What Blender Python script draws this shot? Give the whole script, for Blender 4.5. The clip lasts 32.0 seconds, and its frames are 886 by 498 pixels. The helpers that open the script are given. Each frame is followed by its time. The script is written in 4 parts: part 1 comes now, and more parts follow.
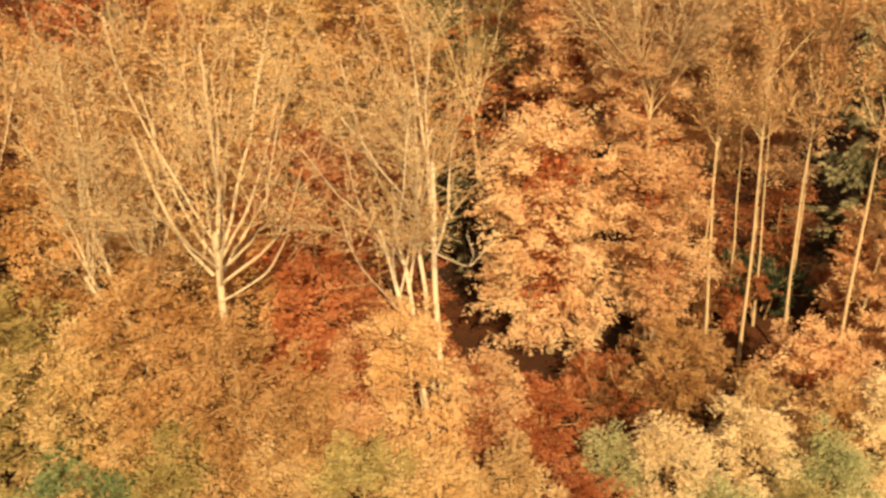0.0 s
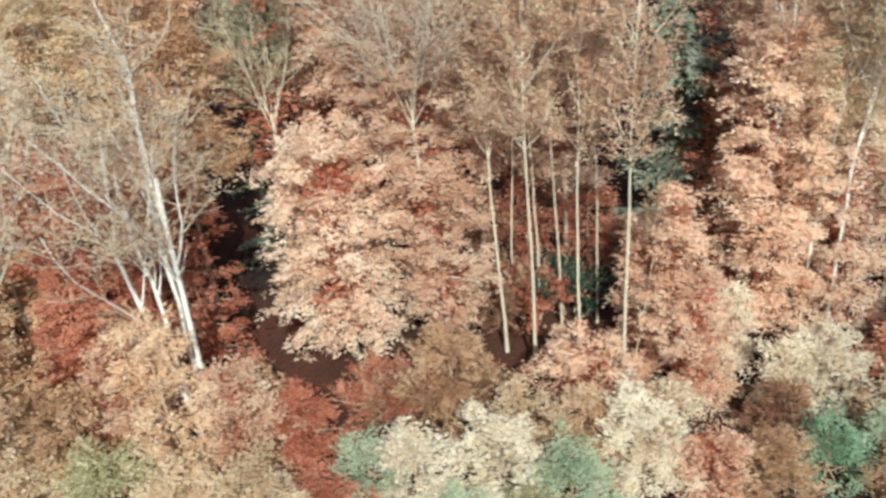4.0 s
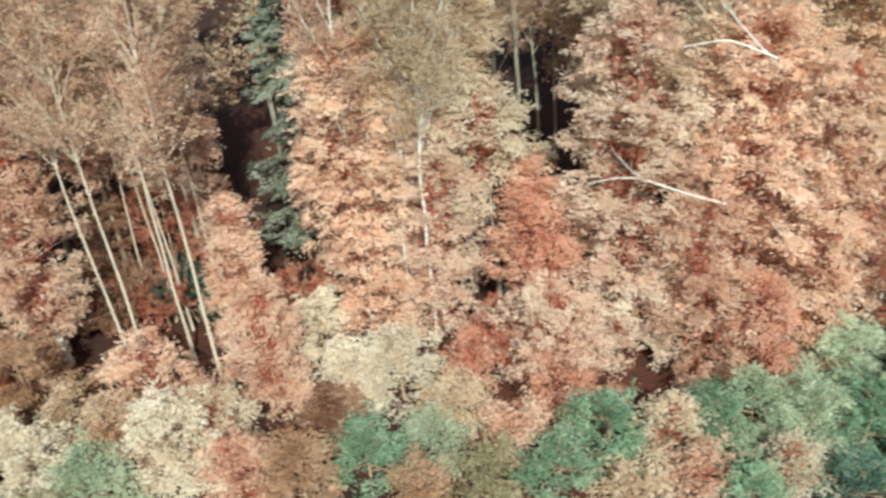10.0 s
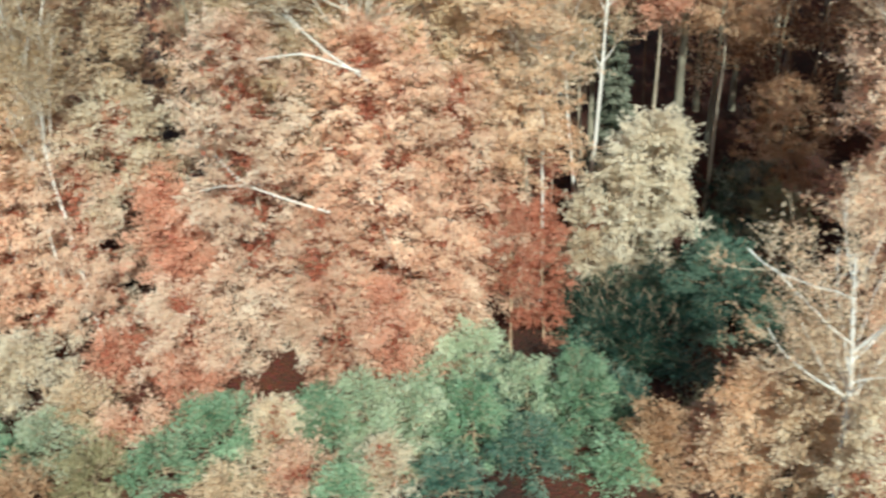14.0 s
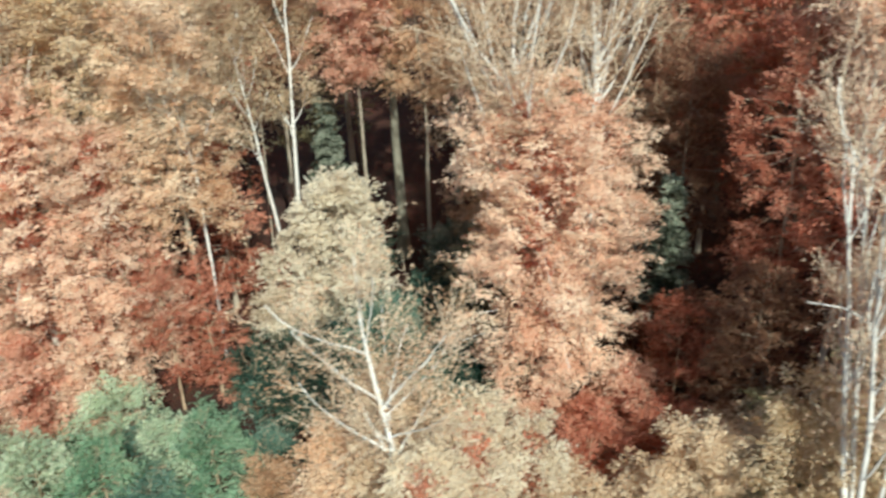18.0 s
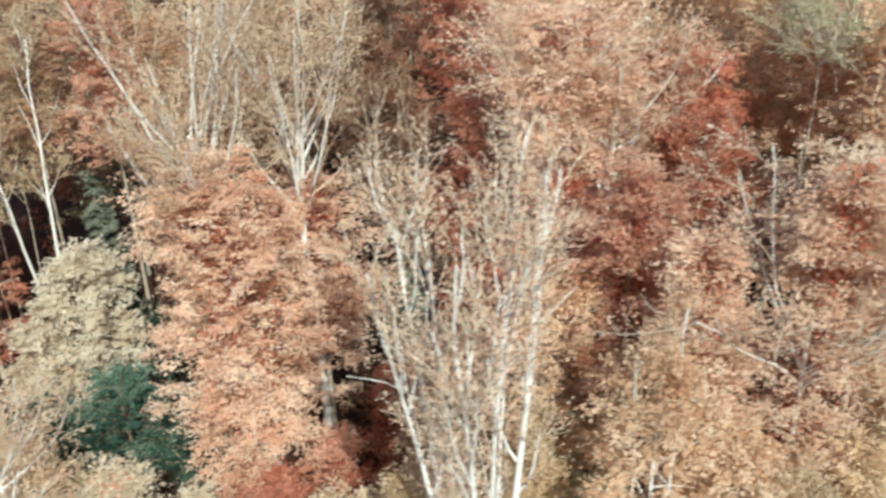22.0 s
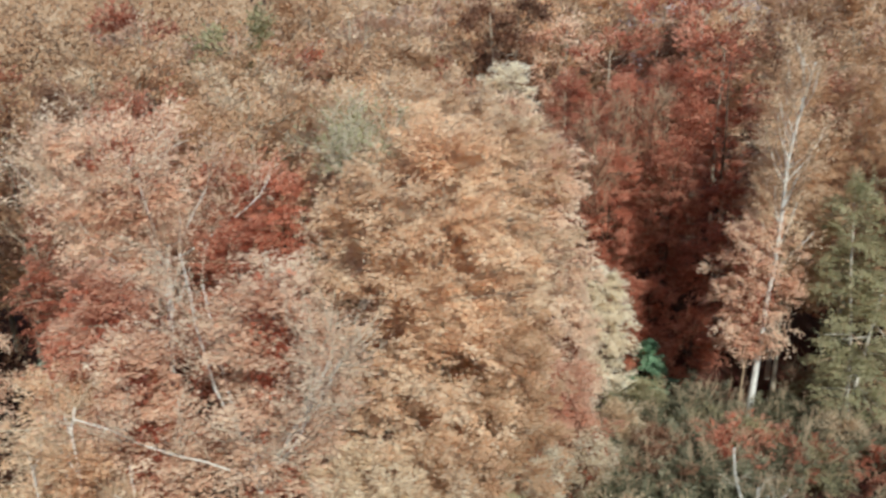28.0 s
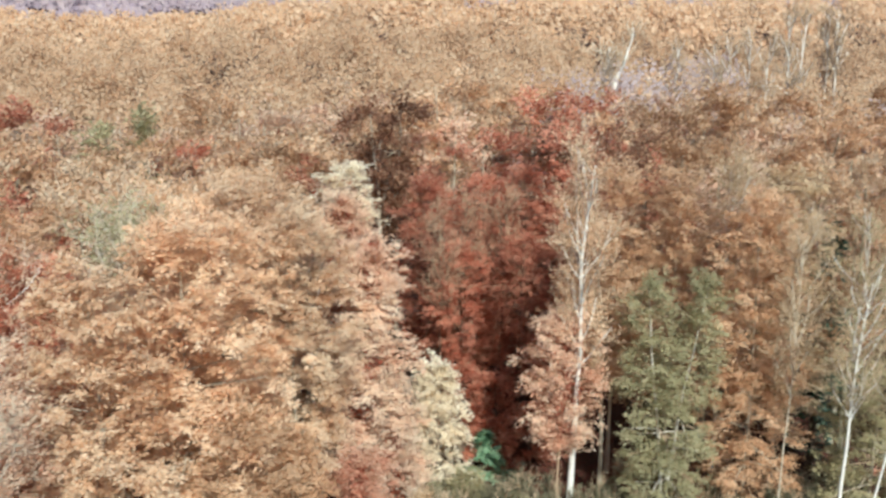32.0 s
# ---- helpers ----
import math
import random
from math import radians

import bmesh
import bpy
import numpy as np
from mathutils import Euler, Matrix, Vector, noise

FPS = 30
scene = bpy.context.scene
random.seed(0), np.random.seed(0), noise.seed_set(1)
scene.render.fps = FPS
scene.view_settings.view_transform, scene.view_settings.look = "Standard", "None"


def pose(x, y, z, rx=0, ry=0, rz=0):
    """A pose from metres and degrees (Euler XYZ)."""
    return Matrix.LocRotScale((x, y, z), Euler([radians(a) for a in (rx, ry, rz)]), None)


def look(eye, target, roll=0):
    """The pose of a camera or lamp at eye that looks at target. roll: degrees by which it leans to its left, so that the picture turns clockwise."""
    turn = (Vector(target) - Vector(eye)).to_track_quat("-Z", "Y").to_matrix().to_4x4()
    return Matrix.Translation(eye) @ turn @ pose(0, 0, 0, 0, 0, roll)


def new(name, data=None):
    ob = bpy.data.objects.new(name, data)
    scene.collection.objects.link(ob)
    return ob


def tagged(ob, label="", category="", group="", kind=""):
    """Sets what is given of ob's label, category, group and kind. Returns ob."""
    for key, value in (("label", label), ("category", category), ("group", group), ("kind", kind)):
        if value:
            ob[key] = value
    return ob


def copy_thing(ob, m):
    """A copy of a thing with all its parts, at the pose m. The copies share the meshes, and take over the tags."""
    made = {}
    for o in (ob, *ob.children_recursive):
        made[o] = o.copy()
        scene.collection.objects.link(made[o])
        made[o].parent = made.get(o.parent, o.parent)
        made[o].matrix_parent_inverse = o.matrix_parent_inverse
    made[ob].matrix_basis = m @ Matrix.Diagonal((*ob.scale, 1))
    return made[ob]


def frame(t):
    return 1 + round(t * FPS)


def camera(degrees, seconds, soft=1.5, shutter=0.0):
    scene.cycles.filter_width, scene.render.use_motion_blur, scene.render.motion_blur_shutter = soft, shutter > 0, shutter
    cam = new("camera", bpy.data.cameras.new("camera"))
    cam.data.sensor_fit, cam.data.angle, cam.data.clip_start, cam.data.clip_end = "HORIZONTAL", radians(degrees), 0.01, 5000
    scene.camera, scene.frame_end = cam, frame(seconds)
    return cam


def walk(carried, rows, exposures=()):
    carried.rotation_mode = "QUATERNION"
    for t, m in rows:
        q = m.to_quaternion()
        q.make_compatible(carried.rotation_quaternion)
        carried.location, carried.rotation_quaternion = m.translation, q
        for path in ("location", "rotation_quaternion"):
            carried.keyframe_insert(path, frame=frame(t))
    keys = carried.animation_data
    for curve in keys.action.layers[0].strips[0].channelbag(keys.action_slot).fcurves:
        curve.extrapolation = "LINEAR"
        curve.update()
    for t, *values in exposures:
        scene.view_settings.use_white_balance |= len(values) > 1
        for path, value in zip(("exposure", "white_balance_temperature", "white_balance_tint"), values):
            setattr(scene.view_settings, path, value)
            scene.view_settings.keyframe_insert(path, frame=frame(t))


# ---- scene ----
cam = camera(49.7, 32.0, soft=2.75, shutter=0.9)

# seconds, eye, yaw to the left of +y, pitch, roll
PATH = [
    (0, (0.042, -0.028, 21.994), 0.980, -31.557, -5.269),
    (0.5, (0.876, 0.018, 22.066), 1.190, -31.842, -5.307),
    (1, (1.756, 0.048, 22.137), 1.344, -32.108, -5.359),
    (1.5, (2.696, 0.047, 22.205), 1.453, -32.312, -5.412),
    (2, (3.700, 0.003, 22.266), 1.576, -32.420, -5.475),
    (2.5, (4.767, -0.078, 22.320), 1.756, -32.460, -5.593),
    (3, (5.885, -0.173, 22.364), 1.986, -32.488, -5.781),
    (3.5, (7.031, -0.255, 22.397), 2.231, -32.530, -6.016),
    (5.5, (12.156, -0.586, 21.928), 3.722, -31.969, -7.625),
    (6, (13.319, -0.660, 22.049), 3.671, -32.214, -7.636),
    (6.5, (14.470, -0.724, 22.147), 3.568, -32.432, -7.572),
    (7, (15.607, -0.793, 22.210), 3.393, -32.610, -7.457),
    (8, (17.895, -0.906, 22.299), 2.942, -32.971, -7.156),
    (9, (20.271, -0.926, 22.282), 2.591, -33.282, -6.916),
    (10, (22.686, -0.953, 22.118), 2.135, -33.459, -6.655),
    (11, (25.230, -1.014, 22.079), 1.426, -33.817, -6.289),
    (12, (27.926, -1.160, 22.245), 0.421, -34.388, -5.735),
    (13, (30.813, -1.373, 22.255), -0.605, -34.603, -5.016),
    (14, (33.846, -1.708, 22.112), -1.477, -34.473, -4.334),
    (14.5, (35.351, -1.918, 22.020), -1.915, -34.268, -4.049),
    (15, (36.839, -2.096, 21.936), -2.328, -33.934, -3.869),
    (15.5, (38.317, -2.242, 21.890), -2.697, -33.542, -3.740),
    (17.5, (43.814, -3.021, 21.724), -3.936, -31.420, -2.782),
    (18, (45.070, -3.135, 21.825), -4.269, -31.115, -2.661),
    (18.5, (46.335, -3.328, 21.914), -4.519, -30.695, -2.539),
    (19, (47.621, -3.556, 21.974), -4.655, -30.196, -2.417),
    (20, (50.194, -3.927, 22.027), -4.756, -29.226, -2.301),
    (21, (52.601, -4.262, 22.008), -5.022, -28.242, -2.282),
    (22, (54.870, -4.618, 22.026), -5.492, -27.304, -2.121),
    (23, (57.133, -4.964, 21.982), -5.929, -26.249, -1.840),
    (24, (59.365, -5.345, 21.983), -6.407, -25.249, -1.591),
    (25, (61.586, -5.799, 22.054), -6.890, -24.290, -1.339),
    (26, (63.697, -6.266, 22.105), -7.545, -23.204, -1.023),
    (26.5, (64.719, -6.519, 22.131), -7.882, -22.610, -0.866),
    (28.5, (69.641, -8.527, 22.250), -7.265, -19.725, -0.972),
    (29, (70.879, -8.901, 22.376), -7.024, -19.132, -0.920),
    (29.5, (72.106, -9.270, 22.482), -6.821, -18.511, -0.843),
    (30, (73.295, -9.619, 22.559), -6.629, -17.857, -0.793),
    (31, (75.493, -10.264, 22.645), -6.341, -16.462, -0.686),
    (32, (77.579, -10.937, 22.696), -6.137, -14.963, -0.520),
]


def aim(eye, yaw, pitch, roll):
    a, b = radians(yaw), radians(pitch)
    ahead = Vector((-math.sin(a) * math.cos(b), math.cos(a) * math.cos(b), math.sin(b)))
    return look(eye, Vector(eye) + ahead, roll)


walk(cam, [(t, aim(eye, yaw, pitch, roll)) for t, eye, yaw, pitch, roll in PATH],
     exposures=[(0, 0.17, 60000, 20), (0.2, 0.27, 20000, 14), (0.5, 0.32, 9200, 5), (0.9, 0.38, 7000, 2), (2.0, 0.38, 6000, -2), (8.0, 0.36, 6000, -4), (15.0, 0.34, 6050, -7), (18.0, 0.36, 6050, -6), (22.0, 0.31, 6000, -3), (25.2, 0.31, 6000, -3), (26.0, -0.04, 6100, 2), (26.5, -0.08, 6100, 2), (27.5, -0.06, 6100, 2), (28.5, 0.16, 6000, -2), (29.1, 0.38, 6000, -2), (32, 0.38, 6000, -2)])

# ---- light ----
SUN_AZ, SUN_EL = 170.0, 41.0     # compass bearing of the sun with +y as north, height
world = bpy.data.worlds.new("world")
scene.world = world
world.use_nodes = True
wn = world.node_tree.nodes
sky = wn.new("ShaderNodeTexSky")
sky.sky_type = "NISHITA"
sky.sun_disc = False
sky.sun_elevation = radians(SUN_EL)
sky.sun_rotation = radians(SUN_AZ)
wn["Background"].inputs["Strength"].default_value = 0.088
world.node_tree.links.new(sky.outputs[0], wn["Background"].inputs["Color"])
lamp = bpy.data.lights.new("sun", "SUN")
lamp.energy, lamp.angle, lamp.color = 4.6, radians(0.6), (1.0, 0.95, 0.87)
sun = new("sun", lamp)
az, el = radians(SUN_AZ), radians(SUN_EL)
toward = Vector((math.sin(az) * math.cos(el), math.cos(az) * math.cos(el), math.sin(el)))
sun.matrix_world = look(toward * 200, (0, 0, 0))

# ---- materials ----


def node_material(name):
    m = bpy.data.materials.new(name)
    m.use_nodes = True
    return m, m.node_tree.nodes, m.node_tree.links


def leaf_material(name, low, mid, high, shine=0.45):
    """Leaves: a hue for each leaf, shifted by the tree, with light passing through."""
    m, n, l = node_material(name)
    geo, info = n.new("ShaderNodeNewGeometry"), n.new("ShaderNodeObjectInfo")
    tex, coord = n.new("ShaderNodeTexNoise"), n.new("ShaderNodeTexCoord")
    tex.inputs["Scale"].default_value = 0.55
    tex.inputs["Detail"].default_value = 3
    l.new(coord.outputs["Object"], tex.inputs["Vector"])
    mix1 = n.new("ShaderNodeMath")
    mix1.operation = "MULTIPLY_ADD"
    l.new(tex.outputs["Fac"], mix1.inputs[0])
    mix1.inputs[1].default_value = 1.25
    mix1.inputs[2].default_value = -0.19
    mix2 = n.new("ShaderNodeMath")
    mix2.operation = "MULTIPLY_ADD"
    l.new(geo.outputs["Random Per Island"], mix2.inputs[0])
    mix2.inputs[1].default_value = 0.36
    l.new(mix1.outputs[0], mix2.inputs[2])
    ramp = n.new("ShaderNodeValToRGB")
    ramp.color_ramp.elements[0].color = (*low, 1)
    ramp.color_ramp.elements[0].position = 0.15
    ramp.color_ramp.elements[1].color = (*high, 1)
    ramp.color_ramp.elements[1].position = 0.85
    e = ramp.color_ramp.elements.new(0.5)
    e.color = (*mid, 1)
    l.new(mix2.outputs[0], ramp.inputs[0])
    hue = n.new("ShaderNodeHueSaturation")
    shift = n.new("ShaderNodeMapRange")
    shift.inputs["To Min"].default_value = 0.85
    shift.inputs["To Max"].default_value = 1.12
    l.new(info.outputs["Random"], shift.inputs["Value"])
    l.new(shift.outputs[0], hue.inputs["Value"])
    l.new(ramp.outputs[0], hue.inputs["Color"])
    b = n["Principled BSDF"]
    b.inputs["Roughness"].default_value = shine
    b.inputs["Specular IOR Level"].default_value = 0.3
    l.new(hue.outputs[0], b.inputs["Base Color"])
    tr, mx = n.new("ShaderNodeBsdfTranslucent"), n.new("ShaderNodeMixShader")
    l.new(hue.outputs[0], tr.inputs["Color"])
    mx.inputs[0].default_value = 0.48
    l.new(b.outputs[0], mx.inputs[1])
    l.new(tr.outputs[0], mx.inputs[2])
    l.new(mx.outputs[0], n["Material Output"].inputs["Surface"])
    return m


def bark_material(name, light, dark, scale=6.0, bands=0.0):
    m, n, l = node_material(name)
    coord, mapping, tex = n.new("ShaderNodeTexCoord"), n.new("ShaderNodeMapping"), n.new("ShaderNodeTexNoise")
    mapping.inputs["Scale"].default_value = (1, 1, 0.25) if not bands else (0.6, 0.6, 2.2)
    tex.inputs["Scale"].default_value = scale
    tex.inputs["Detail"].default_value = 6
    l.new(coord.outputs["Object"], mapping.inputs["Vector"])
    l.new(mapping.outputs[0], tex.inputs["Vector"])
    ramp = n.new("ShaderNodeValToRGB")
    ramp.color_ramp.elements[0].color, ramp.color_ramp.elements[0].position = (*dark, 1), 0.24
    ramp.color_ramp.elements[1].color, ramp.color_ramp.elements[1].position = (*light, 1), 0.44
    l.new(tex.outputs["Fac"], ramp.inputs[0])
    big = n.new("ShaderNodeTexNoise")
    big.inputs["Scale"].default_value = 0.8
    l.new(coord.outputs["Object"], big.inputs["Vector"])
    stain = n.new("ShaderNodeMix")
    stain.data_type, stain.blend_type = "RGBA", "MULTIPLY"
    stain.inputs["Factor"].default_value = 0.28
    l.new(ramp.outputs[0], stain.inputs["A"])
    l.new(big.outputs["Fac"], stain.inputs["B"])
    b = n["Principled BSDF"]
    b.inputs["Roughness"].default_value = 0.8
    l.new(stain.outputs["Result"], b.inputs["Base Color"])
    bump = n.new("ShaderNodeBump")
    bump.inputs["Strength"].default_value = 0.4
    bump.inputs["Distance"].default_value = 0.03
    l.new(tex.outputs["Fac"], bump.inputs["Height"])
    l.new(bump.outputs[0], b.inputs["Normal"])
    return m


LEAF = {
    "rust": leaf_material("rust_leaves", (0.22, 0.055, 0.035), (0.52, 0.175, 0.105), (0.724, 0.371, 0.259)),
    "orange": leaf_material("orange_leaves", (0.3, 0.145, 0.066), (0.591, 0.36, 0.212), (0.765, 0.561, 0.386)),
    "coral": leaf_material("coral_leaves", (0.46, 0.15, 0.085), (0.725, 0.374, 0.258), (0.844, 0.58, 0.434)),
    "moss": leaf_material("moss_leaves", (0.2, 0.18, 0.09), (0.43, 0.4, 0.23), (0.62, 0.57, 0.37)),
    "salmon": leaf_material("salmon_leaves", (0.42, 0.145, 0.085), (0.727, 0.456, 0.321), (0.864, 0.7, 0.546)),
    "peach": leaf_material("peach_leaves", (0.52, 0.205, 0.125), (0.8, 0.538, 0.385), (0.888, 0.742, 0.588)),
    "apricot": leaf_material("apricot_leaves", (0.46, 0.205, 0.105), (0.736, 0.492, 0.312), (0.864, 0.718, 0.546)),
    "straw": leaf_material("straw_leaves", (0.44, 0.25, 0.135), (0.7, 0.529, 0.353), (0.84, 0.724, 0.558)),
    "teal": leaf_material("blue_green_leaves", (0.035, 0.08, 0.06), (0.1, 0.19, 0.14), (0.26, 0.36, 0.27)),
    "blush": leaf_material("blush_leaves", (0.56, 0.26, 0.165), (0.809, 0.592, 0.449), (0.894, 0.778, 0.636)),
    "gold": leaf_material("gold_leaves", (0.34, 0.215, 0.105), (0.627, 0.465, 0.285), (0.816, 0.688, 0.507)),
    "cream": leaf_material("cream_leaves", (0.48, 0.32, 0.19), (0.736, 0.611, 0.444), (0.858, 0.778, 0.63)),
    "ivory": leaf_material("ivory_leaves", (0.60, 0.44, 0.29), (0.818, 0.72, 0.563), (0.9, 0.832, 0.696)),
    "olive": leaf_material("olive_leaves", (0.16, 0.145, 0.07), (0.38, 0.34, 0.19), (0.56, 0.5, 0.31)),
    "green": leaf_material("green_leaves", (0.065, 0.135, 0.075), (0.23, 0.37, 0.225), (0.48, 0.61, 0.42)),
    "pale_green": leaf_material("pale_green_leaves", (0.2, 0.27, 0.17), (0.45, 0.53, 0.36), (0.72, 0.74, 0.56)),
    "dark_green": leaf_material("dark_green_leaves", (0.02, 0.05, 0.04), (0.045, 0.1, 0.075), (0.11, 0.18, 0.12)),
    "spruce": leaf_material("spruce_needles", (0.03, 0.04, 0.03), (0.13, 0.155, 0.11), (0.46, 0.48, 0.38)),
    "brown": leaf_material("brown_leaves", (0.1, 0.045, 0.03), (0.27, 0.135, 0.085), (0.42, 0.245, 0.155)),
    "bramble": leaf_material("grey_olive_bramble_leaves", (0.08, 0.08, 0.05), (0.21, 0.20, 0.125), (0.38, 0.36, 0.25)),
    # dark red leaf colour that stands in for the red shade inside crowns
    "russet": leaf_material("russet_shade_leaves", (0.24, 0.055, 0.036), (0.47, 0.15, 0.095), (0.62, 0.27, 0.18)),
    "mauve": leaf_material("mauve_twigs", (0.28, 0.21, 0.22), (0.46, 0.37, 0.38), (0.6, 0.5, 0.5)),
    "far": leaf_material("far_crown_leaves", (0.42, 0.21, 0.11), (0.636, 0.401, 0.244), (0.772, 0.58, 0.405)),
    # horizon crowns: distance haze is painted into these mauve leaf colours
    "haze": leaf_material("haze_tinted_far_crowns", (0.3, 0.23, 0.3), (0.44, 0.35, 0.4), (0.56, 0.44, 0.44)),
}
BARK = {
    "pale": bark_material("pale_grey_bark", (0.78, 0.72, 0.62), (0.40, 0.33, 0.25)),
    "birch": bark_material("white_birch_bark", (0.88, 0.84, 0.78), (0.58, 0.50, 0.43), 5.0, 1.0),
    "buff": bark_material("buff_bark", (0.52, 0.44, 0.34), (0.28, 0.21, 0.15)),
    "cream": bark_material("cream_twig_bark", (0.74, 0.64, 0.50), (0.46, 0.36, 0.26)),
    # paler, warmer than the cream twigs: sunlight on twigs put into the colour
    "sunlit": bark_material("sunlit_twig_bark", (0.86, 0.69, 0.51), (0.68, 0.49, 0.34)),
    "grey": bark_material("grey_green_bark", (0.36, 0.33, 0.25), (0.17, 0.14, 0.10)),
    "tan": bark_material("tan_twig_bark", (0.62, 0.45, 0.30), (0.36, 0.22, 0.13)),
    "dark": bark_material("dark_brown_bark", (0.14, 0.09, 0.06), (0.05, 0.03, 0.02)),
}


def ground_material():
    m, n, l = node_material("leaf_litter")
    coord, a, c = n.new("ShaderNodeTexCoord"), n.new("ShaderNodeTexNoise"), n.new("ShaderNodeTexVoronoi")
    a.inputs["Scale"].default_value, a.inputs["Detail"].default_value = 0.25, 8
    c.inputs["Scale"].default_value = 9
    l.new(coord.outputs["Object"], a.inputs["Vector"])
    l.new(coord.outputs["Object"], c.inputs["Vector"])
    ramp = n.new("ShaderNodeValToRGB")
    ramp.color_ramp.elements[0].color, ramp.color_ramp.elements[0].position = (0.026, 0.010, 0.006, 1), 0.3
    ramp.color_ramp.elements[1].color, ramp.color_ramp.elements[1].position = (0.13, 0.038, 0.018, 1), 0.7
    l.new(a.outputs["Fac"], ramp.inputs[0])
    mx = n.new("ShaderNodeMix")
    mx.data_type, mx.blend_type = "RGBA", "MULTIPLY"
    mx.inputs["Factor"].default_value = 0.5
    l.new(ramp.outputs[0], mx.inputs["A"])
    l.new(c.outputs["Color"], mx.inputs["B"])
    b = n["Principled BSDF"]
    b.inputs["Roughness"].default_value = 0.95
    l.new(mx.outputs["Result"], b.inputs["Base Color"])
    bump = n.new("ShaderNodeBump")
    bump.inputs["Distance"].default_value = 0.06
    l.new(c.outputs["Distance"], bump.inputs["Height"])
    l.new(bump.outputs[0], b.inputs["Normal"])
    return m


def hill_material():
    m, n, l = node_material("haze_tinted_far_woods")
    coord, a = n.new("ShaderNodeTexCoord"), n.new("ShaderNodeTexNoise")
    a.inputs["Scale"].default_value, a.inputs["Detail"].default_value = 0.02, 8
    l.new(coord.outputs["Object"], a.inputs["Vector"])
    ramp = n.new("ShaderNodeValToRGB")
    # lilac of distance haze painted into the ridge's base colour
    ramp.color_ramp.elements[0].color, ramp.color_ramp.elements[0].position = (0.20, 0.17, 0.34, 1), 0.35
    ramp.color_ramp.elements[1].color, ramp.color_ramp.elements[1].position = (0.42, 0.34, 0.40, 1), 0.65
    l.new(a.outputs["Fac"], ramp.inputs[0])
    b = n["Principled BSDF"]
    b.inputs["Roughness"].default_value = 1.0
    l.new(ramp.outputs[0], b.inputs["Base Color"])
    return m


# ---- geometry helpers ----


def smooth(u):
    u = np.clip(u, 0, 1)
    return u * u * (3 - 2 * u)


def height(x, y):
    """The ground: a gentle dip to the east, rising again beyond."""
    x, y = np.asarray(x, float), np.asarray(y, float)
    z = 3.2 * smooth((x - 48) / 42) - 0.0577 * np.clip(x, -60, 140) + 0.25 * np.sin(x * 0.31) * np.cos(y * 0.27) + 0.012 * np.clip(y - 40, 0, 400) + 8 * smooth((y - 90) / 110) * smooth((x - 10) / 75)
    return z - 0.2


def mesh_of(name, verts, quads, material, smooth_faces=True):
    me = bpy.data.meshes.new(name)
    verts, quads = np.asarray(verts, np.float32), np.asarray(quads, np.int32)
    k = quads.shape[1]
    me.vertices.add(len(verts))
    me.vertices.foreach_set("co", verts.ravel())
    me.loops.add(quads.size)
    me.loops.foreach_set("vertex_index", quads.ravel())
    me.polygons.add(len(quads))
    me.polygons.foreach_set("loop_start", np.arange(0, quads.size, k, dtype=np.int32))
    me.polygons.foreach_set("use_smooth", np.full(len(quads), smooth_faces))
    me.update(calc_edges=True)
    me.materials.append(material)
    return me


def part(name, me, parent, label=""):
    ob = new(name, me)
    ob.parent = parent
    if label:
        ob["label"] = label
    return ob


def unit(v):
    return v / np.maximum(np.linalg.norm(v, axis=-1, keepdims=True), 1e-9)


def tubes(pts, rad, sides):
    """Tapered tubes along polylines: pts (C, n, 3), rad (C, n)."""
    c, n, _ = pts.shape
    tan = unit(np.gradient(pts, axis=1))
    ref = np.where(np.abs(tan[..., 2:3]) > 0.9, np.array([1.0, 0, 0]), np.array([0, 0, 1.0]))
    s = unit(np.cross(tan, ref))
    t = np.cross(tan, s)
    a = np.arange(sides) * 2 * np.pi / sides
    ring = s[:, :, None] * np.cos(a)[:, None] + t[:, :, None] * np.sin(a)[:, None]
    v = pts[:, :, None] + ring * rad[:, :, None, None]
    i = np.arange(c * n * sides).reshape(c, n, sides)
    j = np.roll(i, -1, 2)
    q = np.stack([i[:, :-1], j[:, :-1], j[:, 1:], i[:, 1:]], -1)
    return v.reshape(-1, 3), q.reshape(-1, 4)


def grow(rng, pts, rad, count, u0, u1, length, angle, up, nseg, wobble=0.12, thin=0.55, tip=0.3, flat=1.0):
    """Side shoots: count of them on each parent polyline, between u0 and u1 of its length. flat: below 1, they spread in level sprays."""
    c, n, _ = pts.shape
    k = np.repeat(np.arange(c), count)
    u = rng.uniform(u0, u1, len(k)) * (n - 1)
    i = np.minimum(u.astype(int), n - 2)
    f = (u - i)[:, None]
    base = pts[k, i] * (1 - f) + pts[k, i + 1] * f
    tan = unit(pts[k, i + 1] - pts[k, i])
    r0 = rad[k, i] * (1 - f[:, 0]) + rad[k, i + 1] * f[:, 0]
    side = unit(unit(np.cross(tan, rng.normal(size=(len(k), 3)))) * np.array([1, 1, flat]))
    a = np.radians(rng.normal(angle, angle * 0.2, len(k)))[:, None]
    d = unit(tan * np.cos(a) + side * np.sin(a))
    ln = length(u / (n - 1), len(k))[:, None]
    out = [base]
    for _ in range(nseg):
        d = unit(d + np.array([0, 0, up / nseg]) + rng.normal(0, wobble, d.shape))
        out.append(out[-1] + d * ln / nseg)
    taper = np.linspace(1, tip, nseg + 1)
    return np.stack(out, 1), (r0 * thin)[:, None] * taper


